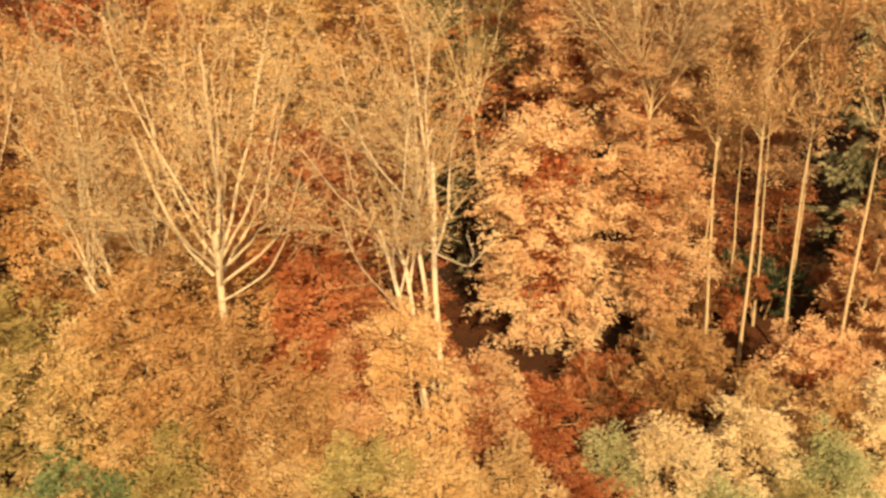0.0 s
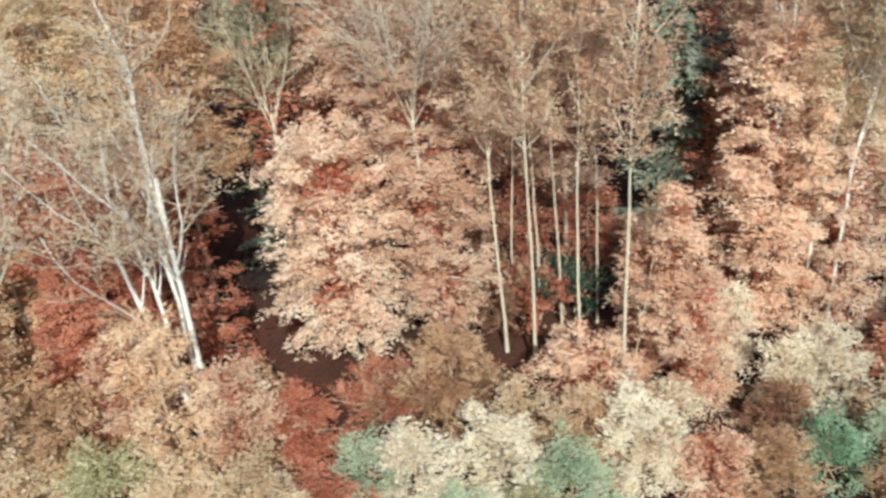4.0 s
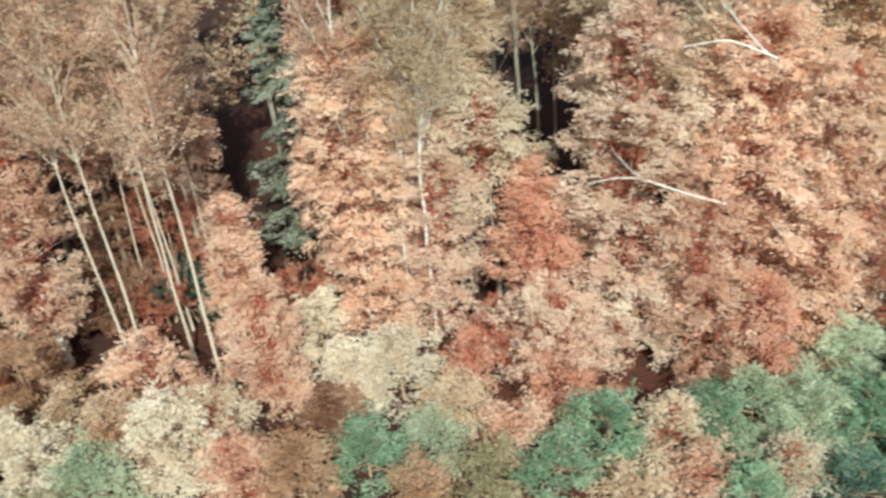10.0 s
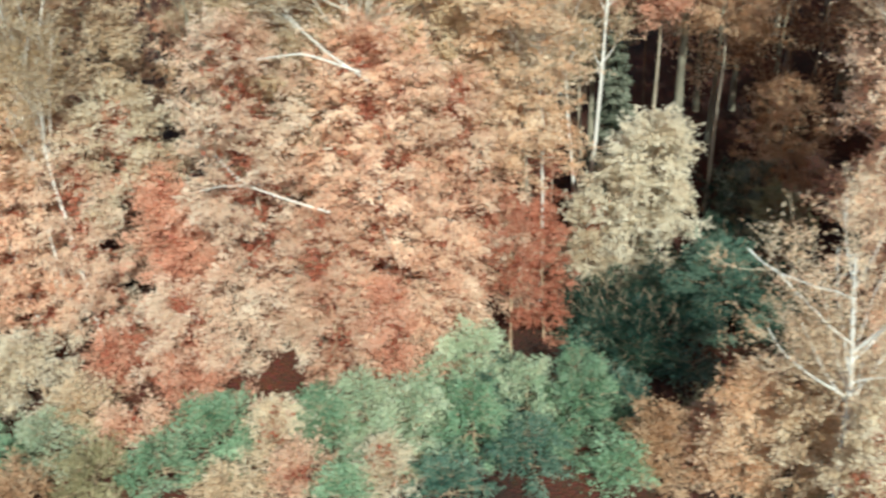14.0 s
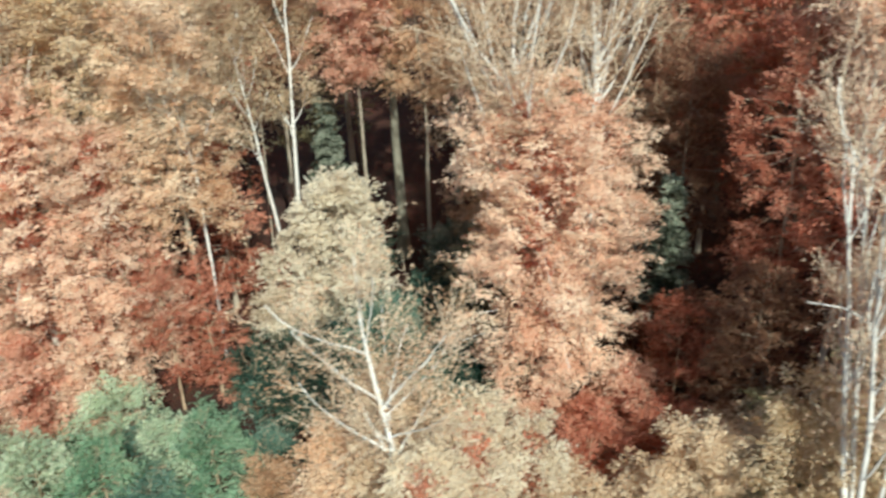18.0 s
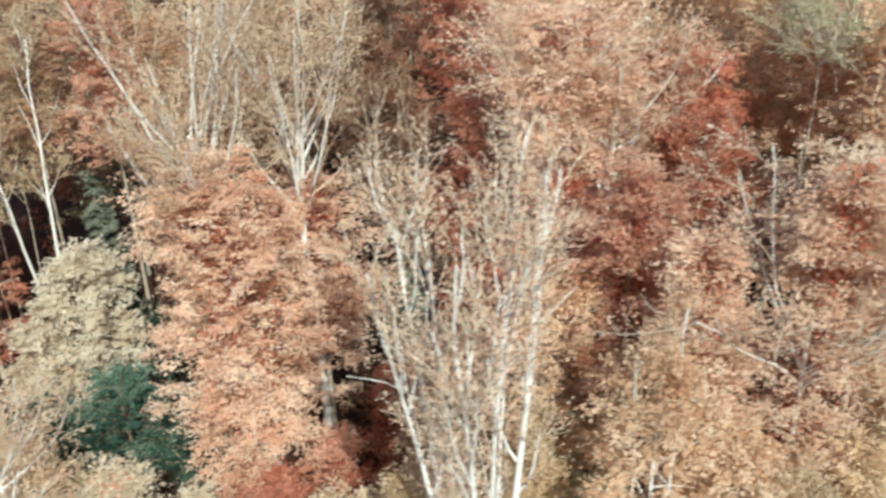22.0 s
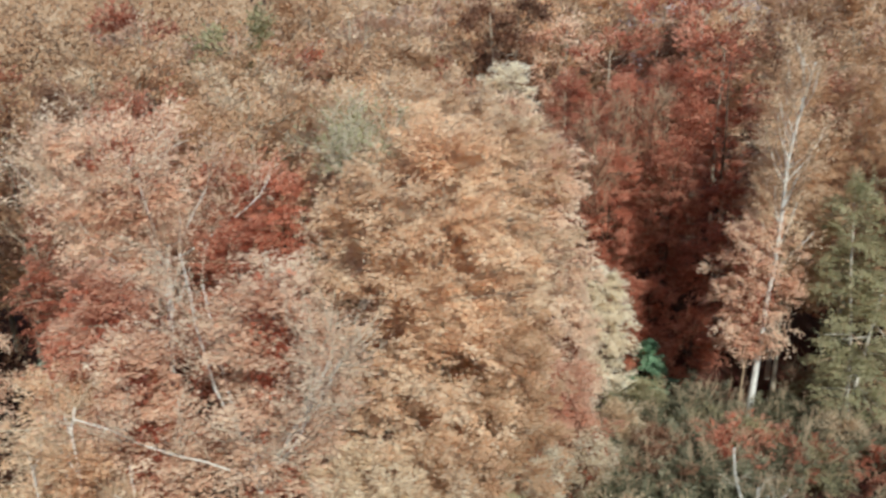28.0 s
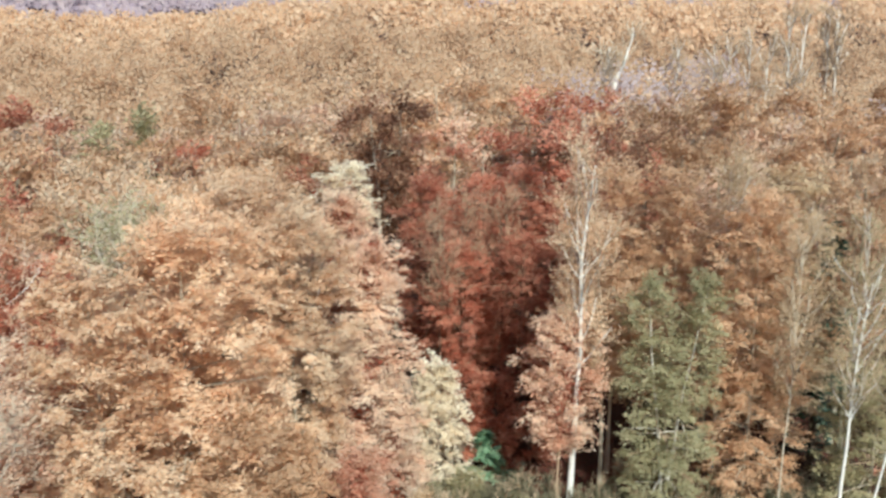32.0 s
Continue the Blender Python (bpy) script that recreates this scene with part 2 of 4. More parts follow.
def leaf_blades(rng, centres, size, flat=0.45):
    """Pointed leaves at the centres, tilted every way; flat: how far they turn up and towards the light."""
    c = len(centres)
    nrm = unit(unit(rng.normal(size=(c, 3))) * (1 - flat) + np.array([0.05, -0.60, 0.78]) * flat)
    a = unit(np.cross(nrm, rng.normal(size=(c, 3))))
    b = np.cross(nrm, a)
    s = (size * rng.uniform(0.55, 1.5, c))[:, None]
    v = np.stack([centres - a * s * 0.8 + b * s * 0.62, centres - a * s * 0.8 - b * s * 0.62, centres + a * s * 1.1], 1)
    return v.reshape(-1, 3), np.arange(c * 3).reshape(-1, 3)


def sprays(rng, shoots, count, width, size, jitter=0.3, drop=0.0):
    """Leaves set along shoots in flat sprays, as beech carries them: each one turned outward in the plane of its spray."""
    base = np.concatenate([p[:, :-1].reshape(-1, 3) for p in shoots])
    end = np.concatenate([p[:, 1:].reshape(-1, 3) for p in shoots])
    k = rng.integers(0, len(base), count)
    u = rng.uniform(0.1, 1.15, (count, 1))
    d = unit(end[k] - base[k])
    side = unit(np.cross(d, np.array([0.02, 0.03, 1.0])))
    up = np.cross(side, d)
    off = rng.normal(0, 1, (count, 1))
    c = base[k] * (1 - u) + end[k] * u + side * off * width + up * rng.normal(0, width * 0.22, (count, 1)) - np.array([0, 0, drop]) * off ** 2
    axis = unit(d * 0.75 + side * np.sign(off) * 0.65 + rng.normal(0, 0.25, (count, 3)))
    nrm = unit(up + np.array([0.05, -0.42, 0.3]) + rng.normal(0, jitter, (count, 3)))
    b = unit(np.cross(nrm, axis))
    s = size * rng.uniform(0.6, 1.45, (count, 1))
    v = np.stack([c - axis * s * 0.8 + b * s * 0.62, c - axis * s * 0.8 - b * s * 0.62, c + axis * s * 1.2], 1)
    return c, v


def crown_of(root, leaf, v, name="crown"):
    return part(name, mesh_of(name, v.reshape(-1, 3), np.arange(len(v) * 3).reshape(-1, 3), LEAF[leaf], False), root)


def tree(x, y, h, leaf="orange", bark="pale", label="", name="tree", seed=None, stems=1, splay=0.08, lean=(0, 0), r=0.16,
         fork=0.95, first=0.3, limbs=14, reach=3.0, angle=60, up=0.5, branches=5, twigs=4, twig=0.9, leaves=4000,
         size=0.085, puff=0.28, low=0.0, high=1.0, twig_bark="tan", group="", category="tree", split=True, show=0.4, limb_r=1.0, flat=1.0, thick=1.0):
    """A broadleaf tree. fork: the height, as a share, at which the stem ends; first: the share of the stem where limbs begin;
    low, high: the shares of the height between which it is in leaf."""
    rng = np.random.default_rng(seed if seed is not None else int(abs(x) * 131 + abs(y) * 37 + h * 11))
    n = 9
    u = np.linspace(0, 1, n)
    stem, srad = [], []
    for s in range(stems):
        a = rng.uniform(0, 2 * np.pi) if stems < 2 else 2 * np.pi * s / stems + rng.uniform(-0.4, 0.4)
        out = splay * h * (0.0 if stems < 2 else 1.0) * rng.uniform(0.6, 1.3)
        hs = h * fork * (1.0 if s == 0 else rng.uniform(0.8, 1.0))
        px = u ** 1.3 * (lean[0] + math.cos(a) * out) + np.cumsum(rng.normal(0, 0.006 * h, n)) * u
        py = u ** 1.3 * (lean[1] + math.sin(a) * out) + np.cumsum(rng.normal(0, 0.006 * h, n)) * u
        px += 0.0 if stems < 2 else math.cos(a) * 0.25
        py += 0.0 if stems < 2 else math.sin(a) * 0.25
        stem.append(np.stack([px, py, hs * u - 0.25], -1))
        end = 0.22 if fork > 0.8 else 0.62
        srad.append(r * (1.0 if s == 0 else 0.8) * ((1 - u) * (1 - end) + end) * (1 + 0.5 * np.exp(-u * 14)))
    stem, srad = np.array(stem), np.array(srad)

    def limb_len(t, c):
        shape = np.sin(np.pi * np.clip((t - first) / (1.05 - first), 0.12, 1) ** 0.8) ** 0.6 if fork > 0.8 else np.ones(c)
        return reach * (0.45 + 0.55 * shape) * rng.uniform(0.75, 1.2, c)

    lp, lr = grow(rng, stem, srad, max(1, limbs // stems), first, 0.99, limb_len, angle, up, 6, 0.10, 0.5, 0.25)
    bp, br = grow(rng, lp, lr, branches, 0.2, 1.0, lambda t, c: reach * 0.42 * rng.uniform(0.6, 1.2, c), 42, up * 0.6, 4, 0.14 * (0.4 + 0.6 * flat), 0.6, 0.35, flat)
    tp, tr = grow(rng, bp, br, twigs, 0.15, 1.0, lambda t, c: twig * rng.uniform(0.6, 1.3, c), 45, up * 0.4, 2, 0.2 * (0.3 + 0.7 * flat), 0.6, 0.4, flat)
    thin = min(1.0, limb_r / lr.max())
    lr, br, tr = lr * thin, br * thin, tr * thin
    br, tr, lr = np.maximum(br, 0.009 * thick), np.maximum(tr, 0.006 * thick), np.maximum(lr, 0.014 * thick)
    root = new(name)
    root.location = (x, y, float(height(x, y)))
    tagged(root, label, category, group)
    for s in range(stems):
        v, q = tubes(stem[s:s + 1], srad[s:s + 1], 9)
        part("trunk", mesh_of("trunk", v, q, BARK[bark]), root)
    if split:
        for k in range(len(lp)):
            v, q = tubes(lp[k:k + 1], lr[k:k + 1], 6)
            part("limb", mesh_of("limb", v, q, BARK[bark]), root)
    else:
        v, q = tubes(lp, lr, 4)
        part("branchwork", mesh_of("branchwork", v, q, BARK[bark]), root)["kind"] = "stuff"
    v1, q1 = tubes(bp, br, 3)
    keep = rng.permutation(len(tp))[:max(4, int(len(tp) * show))]
    v2, q2 = tubes(tp[keep], tr[keep], 3)
    part("twig_mass", mesh_of("twig_mass", np.concatenate([v1, v2]), np.concatenate([q1, q2 + len(v1)]), BARK[twig_bark]), root)["kind"] = "stuff"
    if leaves:
        c, v = sprays(rng, [tp, bp[:, 1:]], leaves, puff * 0.7, size, 0.25 + 0.35 * flat)
        edge = c[:, 2] / h + rng.uniform(-0.06, 0.06, len(c))
        crown_of(root, leaf, v[(c[:, 2] > 0.1) & (edge > low) & (edge < high)])
    return root


def shrub(x, y, h, leaf, label, w=None, leaves=10500, size=0.047, seed=None, bark="tan", group="shrubs along the wood edge", name="shrub"):
    """A bush in leaf down to the ground, of several stems."""
    w = w or h * 0.55
    return tree(x, y, h, leaf, bark, label, name, seed, stems=5, splay=0.22 * w / (0.55 * h), r=0.05, first=0.12, limbs=25, reach=w * 0.75, angle=55,
                up=0.5, branches=4, twigs=3, twig=0.55, leaves=leaves, size=size, puff=0.13, show=0.3, flat=0.6, category="shrub", group=group, split=False)


def conifer(x, y, h, label, leaf="dark_green", w=2.2, seed=None, name="spruce", needles=9000, size=0.10):
    rng = np.random.default_rng(seed if seed is not None else int(abs(x) * 17 + h * 5))
    u = np.linspace(0, 1, 9)
    stem = np.stack([0 * u, 0 * u, h * u - 0.2], -1)[None]
    srad = (0.02 * h * (1 - u) + 0.02)[None]
    lp, lr = grow(rng, stem, srad, int(h * 9), 0.08, 0.98, lambda t, c: w * (1.08 - t) * rng.uniform(0.8, 1.15, c) + 0.15, 84, -0.15, 4, 0.05, 0.3, 0.3)
    root = tagged(new(name), label, "conifer")
    root.location = (x, y, float(height(x, y)))
    v, q = tubes(stem, srad, 8)
    part("trunk", mesh_of("trunk", v, q, BARK["dark"]), root)
    v, q = tubes(lp, np.maximum(lr, 0.012), 4)
    part("branchwork", mesh_of("branchwork", v, q, BARK["dark"]), root)["kind"] = "stuff"
    c, v = sprays(rng, [lp], needles, 0.17, size, 0.3, 0.05)
    crown_of(root, leaf, v, "needles")["kind"] = "stuff"
    return root


FORMS = {
    "column": lambda s: np.sqrt(np.clip(1 - ((s - 0.42) / 0.6) ** 4, 0.04, 1)),
    "cone": lambda s: 1.0 - 0.86 * s ** 1.1,
    "dome": lambda s: np.sqrt(np.clip(1 - 0.96 * s ** 2, 0.03, 1)),
    "vase": lambda s: (0.5 + 0.62 * s) * np.sqrt(np.clip(1 - s ** 6, 0.05, 1)),
    "round": lambda s: np.sqrt(np.clip(1 - (2 * s - 1) ** 2 * 0.93, 0.03, 1)),
}


# crown leaf: the darker red leaf set inside it to imitate shade
INNER_SHADE = {"salmon": "russet", "peach": "russet", "blush": "russet", "coral": "russet", "cream": "rust"}


def beech(x, y, top, wide, leaf, label, bark="buff", low=None, form="column", name="beech", r=0.11, lean=(0, 0), dense=1.0, size=0.053, limbs=None,
          droop=0.2, seed=None, stems=1, show=0.14, limb_r=0.04, group="", category="tree", twig_bark="tan", width=0.16):
    """A leafy tree in tiers of level sprays. top, low: the heights above datum of its highest and lowest leaves; wide: the crown's half width."""
    rng = np.random.default_rng(seed if seed is not None else int(abs(x) * 173 + abs(y) * 59 + abs(top) * 7))
    g = float(height(x, y))
    h = top - g
    z0 = max(0.25, (low - g) if low is not None else 0.3)
    deep = h - z0
    n = 9
    u = np.linspace(0, 1, n)
    stem, srad = [], []
    for s in range(stems):
        a = 2 * np.pi * s / stems + rng.uniform(-0.4, 0.4)
        out = 0.0 if stems < 2 else wide * 0.45
        px = u ** 1.2 * (lean[0] + math.cos(a) * out) + np.cumsum(rng.normal(0, 0.006 * h, n)) * u
        py = u ** 1.2 * (lean[1] + math.sin(a) * out) + np.cumsum(rng.normal(0, 0.006 * h, n)) * u
        stem.append(np.stack([px, py, (h * 0.97) * u - 0.25], -1))
        srad.append(r * (1 - 0.85 * u) * (1 + 0.5 * np.exp(-u * 14)))
    stem, srad = np.array(stem), np.array(srad)
    area = 2 * math.pi * wide * deep * 0.72 + math.pi * wide * wide
    count = limbs or int(np.clip(area * 0.62, 14, 76))
    t = (np.arange(count) + rng.uniform(0.1, 0.9, count)) / count
    az = np.arange(count) * 2.39996 + rng.uniform(-0.5, 0.5, count)
    zz = z0 + deep * t * 0.97
    which = np.arange(count) % stems
    f = np.clip(zz / (h * 0.97), 0, 0.999) * (n - 1)
    i = np.minimum(f.astype(int), n - 2)
    ff = (f - i)[:, None]
    base = stem[which, i] * (1 - ff) + stem[which, i + 1] * ff
    length = wide * FORMS[form](t) * rng.uniform(0.78, 1.12, count)
    rise = np.radians(-4 + 52 * t ** 1.6 + rng.normal(0, 11, count))
    d = np.stack([np.cos(az) * np.cos(rise), np.sin(az) * np.cos(rise), np.sin(rise)], -1)
    base[:, 2] -= np.sin(rise) * length * 0.6
    base[:, 2] = np.maximum(base[:, 2], 0.1)
    pts = [base]
    for k in range(6):
        d = unit(d + np.array([0, 0, -droop / 6]) + rng.normal(0, 0.07, d.shape))
        pts.append(pts[-1] + d * (length / 6)[:, None])
    lp = np.stack(pts, 1)
    lr = np.clip(srad[which, i] * 0.5, 0.014, limb_r)[:, None] * np.linspace(1, 0.25, 7)
    bp, br = grow(rng, lp, lr, 6, 0.15, 1.0, lambda q, c: (0.3 + wide * 0.26) * rng.uniform(0.6, 1.2, c), 46, -0.05, 3, 0.12, 0.6, 0.35, 0.4)
    tp, tr = grow(rng, bp, br, 4, 0.15, 1.0, lambda q, c: (0.25 + wide * 0.12) * rng.uniform(0.6, 1.3, c), 46, -0.1, 2, 0.12, 0.6, 0.4, 0.35)
    lr, br, tr = np.maximum(lr, 0.012), np.maximum(br, 0.008), np.maximum(tr, 0.006)
    root = new(name)
    root.location = (x, y, g)
    tagged(root, label, category, group)
    for s in range(stems):
        v, q = tubes(stem[s:s + 1], srad[s:s + 1], 8)
        part("trunk", mesh_of("trunk", v, q, BARK[bark]), root)
    apart = np.argsort(-length)[:16 if h > 7 else 5]
    for k in apart:
        v, q = tubes(lp[k:k + 1], lr[k:k + 1], 5)
        part("limb", mesh_of("limb", v, q, BARK[bark]), root)
    rest = np.setdiff1d(np.arange(count), apart)
    v0, q0 = tubes(lp[rest], lr[rest], 3)
    drawn = rng.permutation(len(bp))[:int(len(bp) * 0.55)]
    v1, q1 = tubes(bp[drawn], br[drawn], 3)
    v1, q1 = np.concatenate([v0, v1]), np.concatenate([q0, q1 + len(v0)])
    keep = rng.permutation(len(tp))[:max(4, int(len(tp) * show))]
    v2, q2 = tubes(tp[keep], tr[keep], 3)
    part("twig_mass", mesh_of("twig_mass", np.concatenate([v1, v2]), np.concatenate([q1, q2 + len(v1)]), BARK[twig_bark]), root)["kind"] = "stuff"
    c, v = sprays(rng, [tp, bp[:, 1:]], int(area * 285 * dense), width, size, 0.36, 0.02)
    crown_of(root, leaf, v[c[:, 2] > 0.08])
    # added darker red leaves near the stem, painting the crown's inner shade
    if leaf in INNER_SHADE:
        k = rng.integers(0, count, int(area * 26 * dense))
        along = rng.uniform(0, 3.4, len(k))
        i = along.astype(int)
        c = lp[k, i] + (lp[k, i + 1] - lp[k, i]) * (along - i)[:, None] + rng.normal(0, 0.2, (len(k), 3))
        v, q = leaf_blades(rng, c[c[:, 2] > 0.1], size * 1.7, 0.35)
        part("inner_leaves", mesh_of("inner_leaves", v, q, LEAF[INNER_SHADE[leaf]], False), root, "%s leaves deep in the crown" % INNER_SHADE[leaf])
    return root


def dead_limb(root, name, points, r, bark="birch", label=""):
    """A bare bent limb along world points, as a part of root."""
    p = np.array([points], float) - np.array(root.location)
    n = p.shape[1]
    u = np.linspace(0, n - 1, 4 * n)
    p = np.stack([np.interp(u, np.arange(n), p[0, :, k]) for k in range(3)], -1)[None]
    p[:, 1:-1] = (p[:, :-2] + 2 * p[:, 1:-1] + p[:, 2:]) / 4
    v, q = tubes(p, np.linspace(r, r * 0.3, len(u))[None], 7)
    return part(name, mesh_of(name, v, q, BARK[bark]), root, label)


# ---- ground and distance ----
def ground():
    near = np.concatenate([np.linspace(-2500, -120, 12), np.linspace(-90, 230, 81), np.linspace(270, 2500, 12)])
    deep = np.concatenate([np.linspace(-2500, -70, 10), np.linspace(-50, 170, 56), np.linspace(220, 3500, 14)])
    gx, gy = np.meshgrid(near, deep)
    v = np.stack([gx, gy, height(gx, gy)], -1).reshape(-1, 3)
    i = np.arange(len(v)).reshape(gx.shape)
    q = np.stack([i[:-1, :-1], i[:-1, 1:], i[1:, 1:], i[1:, :-1]], -1).reshape(-1, 4)
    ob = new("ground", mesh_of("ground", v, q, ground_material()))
    tagged(ob, "woodland floor deep in rust-brown fallen leaves", "ground", kind="structure")


ground()


def far_wood(name, count, xs, ys, h, w, blades, size, seed, label, leaf="far"):
    """Crowns of a wood too far off to tell its trees apart."""
    rng = np.random.default_rng(seed)
    x, y = rng.uniform(*xs, count), rng.uniform(*ys, count)
    tall = h * rng.uniform(0.8, 1.15, count)
    d = unit(rng.normal(size=(count, blades, 3)))
    d[..., 2] = np.abs(d[..., 2]) * 1.3 - 0.5
    rad = rng.uniform(0.55, 1.08, (count, blades, 1))
    c = d * rad * np.array([w, w, h * 0.34]) * rng.uniform(0.75, 1.25, (count, 1, 1))
    c[..., 0] += x[:, None]
    c[..., 1] += y[:, None]
    c[..., 2] += (height(x, y) + tall * 0.68)[:, None]
    v, q = leaf_blades(rng, c.reshape(-1, 3), size, 0.6)
    ob = new(name, mesh_of(name, v, q, LEAF[leaf], False))
    tagged(ob, label, "woodland", kind="stuff")


def hills():
    """A low wooded ridge on the horizon."""
    x = np.linspace(-2600, 2800, 90)
    top = 62 + 14 * np.sin(x * 0.0021 + 1) + 7 * np.sin(x * 0.0083) + 3 * np.sin(x * 0.031)
    v = np.concatenate([np.stack([x, 0 * x + 2000, 0 * x - 5], -1), np.stack([x, 0 * x + 2300, top], -1), np.stack([x, 0 * x + 2900, top * 0.3], -1)])
    i = np.arange(len(x) * 3).reshape(3, -1)
    q = np.stack([i[:-1, :-1], i[:-1, 1:], i[1:, 1:], i[1:, :-1]], -1).reshape(-1, 4)
    tagged(new("backdrop", mesh_of("backdrop", v, q, hill_material())), "wooded ridge on the horizon, coloured lilac to imitate haze", "hill", kind="structure")


hills()

# ---- kinds of tree at the wood's edge ----
FAN = dict(fork=0.5, first=0.82, limbs=12, reach=6.5, angle=38, up=0.75, branches=8, twigs=6, twig=1.0, leaves=8000, size=0.042, twig_bark="cream", puff=0.34, show=0.8, thick=1.25, limb_r=0.055)
SLIM = dict(fork=0.96, first=0.55, limbs=22, reach=2.2, angle=36, up=0.8, branches=6, twigs=5, twig=0.8, leaves=7000, size=0.044, puff=0.22, show=0.7, thick=1.3)


def plant(kind, x, y, top, leaf, bark, label, name="beech", **more):
    """A bare or slim tree whose highest twigs reach the height top above datum."""
    return tree(x, y, top - float(height(x, y)), leaf, bark, label, name, **{**kind, **more})


def bush(x, y, top, wide, leaf, label, low=None, name="young_beech", dense=1.0, form="round", **more):
    return beech(x, y, top, wide, leaf, label, "tan", low, form, name, dense=dense, **{**dict(r=0.05, limb_r=0.025, droop=0.1, size=0.05), **more})


# ---- the wood's edge, from west to east ----
# bare fans and russet crowns
fan = plant(FAN, -6.7, 22.0, 14.7, "apricot", "pale", "wide bare beech with pale limbs fanning upward", r=0.15, fork=0.66, first=0.8, lean=(0.15, 0), limbs=14, reach=6.0, angle=40, up=0.9, branches=7, leaves=8000)
dead_limb(fan, "limb", ((-6.6, 21.9, 7.4), (-5.9, 21.6, 7.9), (-5.0, 21.5, 8.5), (-4.3, 21.5, 9.6), (-4.1, 21.6, 10.4)), 0.04, "pale", "pale limb bowed outward")
dead_limb(fan, "limb", ((-6.6, 21.9, 8.3), (-7.1, 21.8, 9.3), (-7.5, 21.8, 10.8), (-7.7, 21.8, 12.6)), 0.06, "pale")
plant(FAN, -9.8, 24.0, 14.0, "apricot", "pale", "bare beech of several pale stems", stems=3, splay=0.08, r=0.12, fork=0.66, first=0.75, limbs=15, reach=5.0, angle=28)
plant(FAN, -13.4, 23.6, 14.0, "apricot", "pale", "bare beech at the wood edge", r=0.1, fork=0.7, first=0.7, limbs=10, reach=5.0)
multi = plant(FAN, -1.1, 22.9, 15.6, "apricot", "birch", "bare pale beech of several straight stems", stems=4, splay=0.03, r=0.11, fork=0.7, first=0.68, limbs=16, reach=5.0, angle=20, up=0.7, leaves=8000)
dead_limb(multi, "dead_limb", ((-0.8, 22.5, 8.2), (-0.2, 21.4, 8.5), (0.3, 20.3, 8.9), (0.45, 19.9, 9.5), (0.3, 19.8, 10.2)), 0.03, label="bare white forked limb")
dead_limb(multi, "dead_limb", ((0.35, 20.2, 9.0), (0.7, 20.0, 9.5), (1.0, 19.9, 10.2)), 0.022, label="bare white side branch")
beech(-4.3, 24.9, 11.0, 2.1, "rust", "rust-red beech in full leaf", low=0.5, form="column", dense=1.25)
beech(-2.4, 27.4, 9.6, 1.7, "rust", "dark rust young beech behind pale stems", low=0.5, dense=0.9)
beech(-7.2, 25.6, 10.4, 2.0, "orange", "orange beech behind a wide bare beech", low=1.0)
bush(-4.6, 22.8, 6.0, 1.3, "rust", "russet young beech beside a pale trunk", form="column")
bush(-8.6, 21.4, 8.8, 1.9, "orange", "orange young beech beside a bare trunk", form="column")
bush(-6.6, 20.7, 7.5, 1.7, "orange", "orange young beech hiding a pale trunk", form="column")
bush(-4.7, 21.2, 5.0, 1.5, "orange", "orange young beech at the wood edge", form="dome")
bush(-10.9, 21.2, 7.2, 2.0, "gold", "gold young beech at the wood edge", form="column")
bush(-13.4, 21.8, 8.2, 2.1, "olive", "olive young tree at the wood edge", form="column")
beech(-12.6, 27.5, 13.5, 2.8, "orange", "orange beech behind bare crowns", low=4)
beech(-8.6, 28.6, 13.6, 2.9, "orange", "orange beech behind bare crowns", low=5)
beech(-5.6, 30.4, 14.6, 2.7, "gold", "gold beech behind bare crowns", low=6)
beech(-16.8, 25.5, 13.0, 2.8, "gold", "gold beech at the wood edge", low=3)
beech(-2.4, 31.0, 14.8, 2.4, "orange", "orange beech behind pale stems", low=7)
bush(0.4, 21.9, 4.8, 1.4, "salmon", "salmon young beech before pale stems", form="dome")
bush(-1.6, 21.5, 7.1, 1.2, "apricot", "apricot young beech before pale stems", form="column")
bush(-3.0, 22.4, 5.8, 1.3, "salmon", "orange young beech in half shade", form="dome")
# blush beech and its dark gap
beech(3.2, 28.4, 9.2, 2.4, "blush", "pale blush beech with layered leaf sprays", low=1.4, form="column", dense=1.15, size=0.056)
beech(6.9, 27.7, 8.2, 1.8, "salmon", "salmon-pink beech with a white stem", "birch", low=2.0, form="round", dense=1.15, lean=(-0.3, 0))
beech(6.5, 28.6, 12.0, 1.7, "salmon", "salmon beech sprays below fanning limbs", low=7.6, form="round")
plant(FAN, 6.6, 27.9, 15.8, "salmon", "cream", "tall beech, bare on top with fanning limbs", r=0.08, fork=0.68, first=0.88, limbs=14, reach=5.2, angle=26, up=0.7, leaves=10000)
plant(FAN, 1.2, 32.4, 14.2, "moss", "cream", "slender bare beech with grey-green twigs", r=0.1, fork=0.6, limbs=9, reach=5.0, angle=24, up=0.8)
beech(4.4, 31.0, 14.6, 2.2, "salmon", "tall salmon beech in feathery leaf", low=9.0, form="vase")
beech(8.4, 32.0, 14.8, 2.2, "salmon", "tall salmon beech behind pale trunks", low=6.0, form="column")
conifer(0.2, 35.6, 15.5, "grey-green pine behind bare crowns", "spruce", 2.6, needles=15000, name="pine")
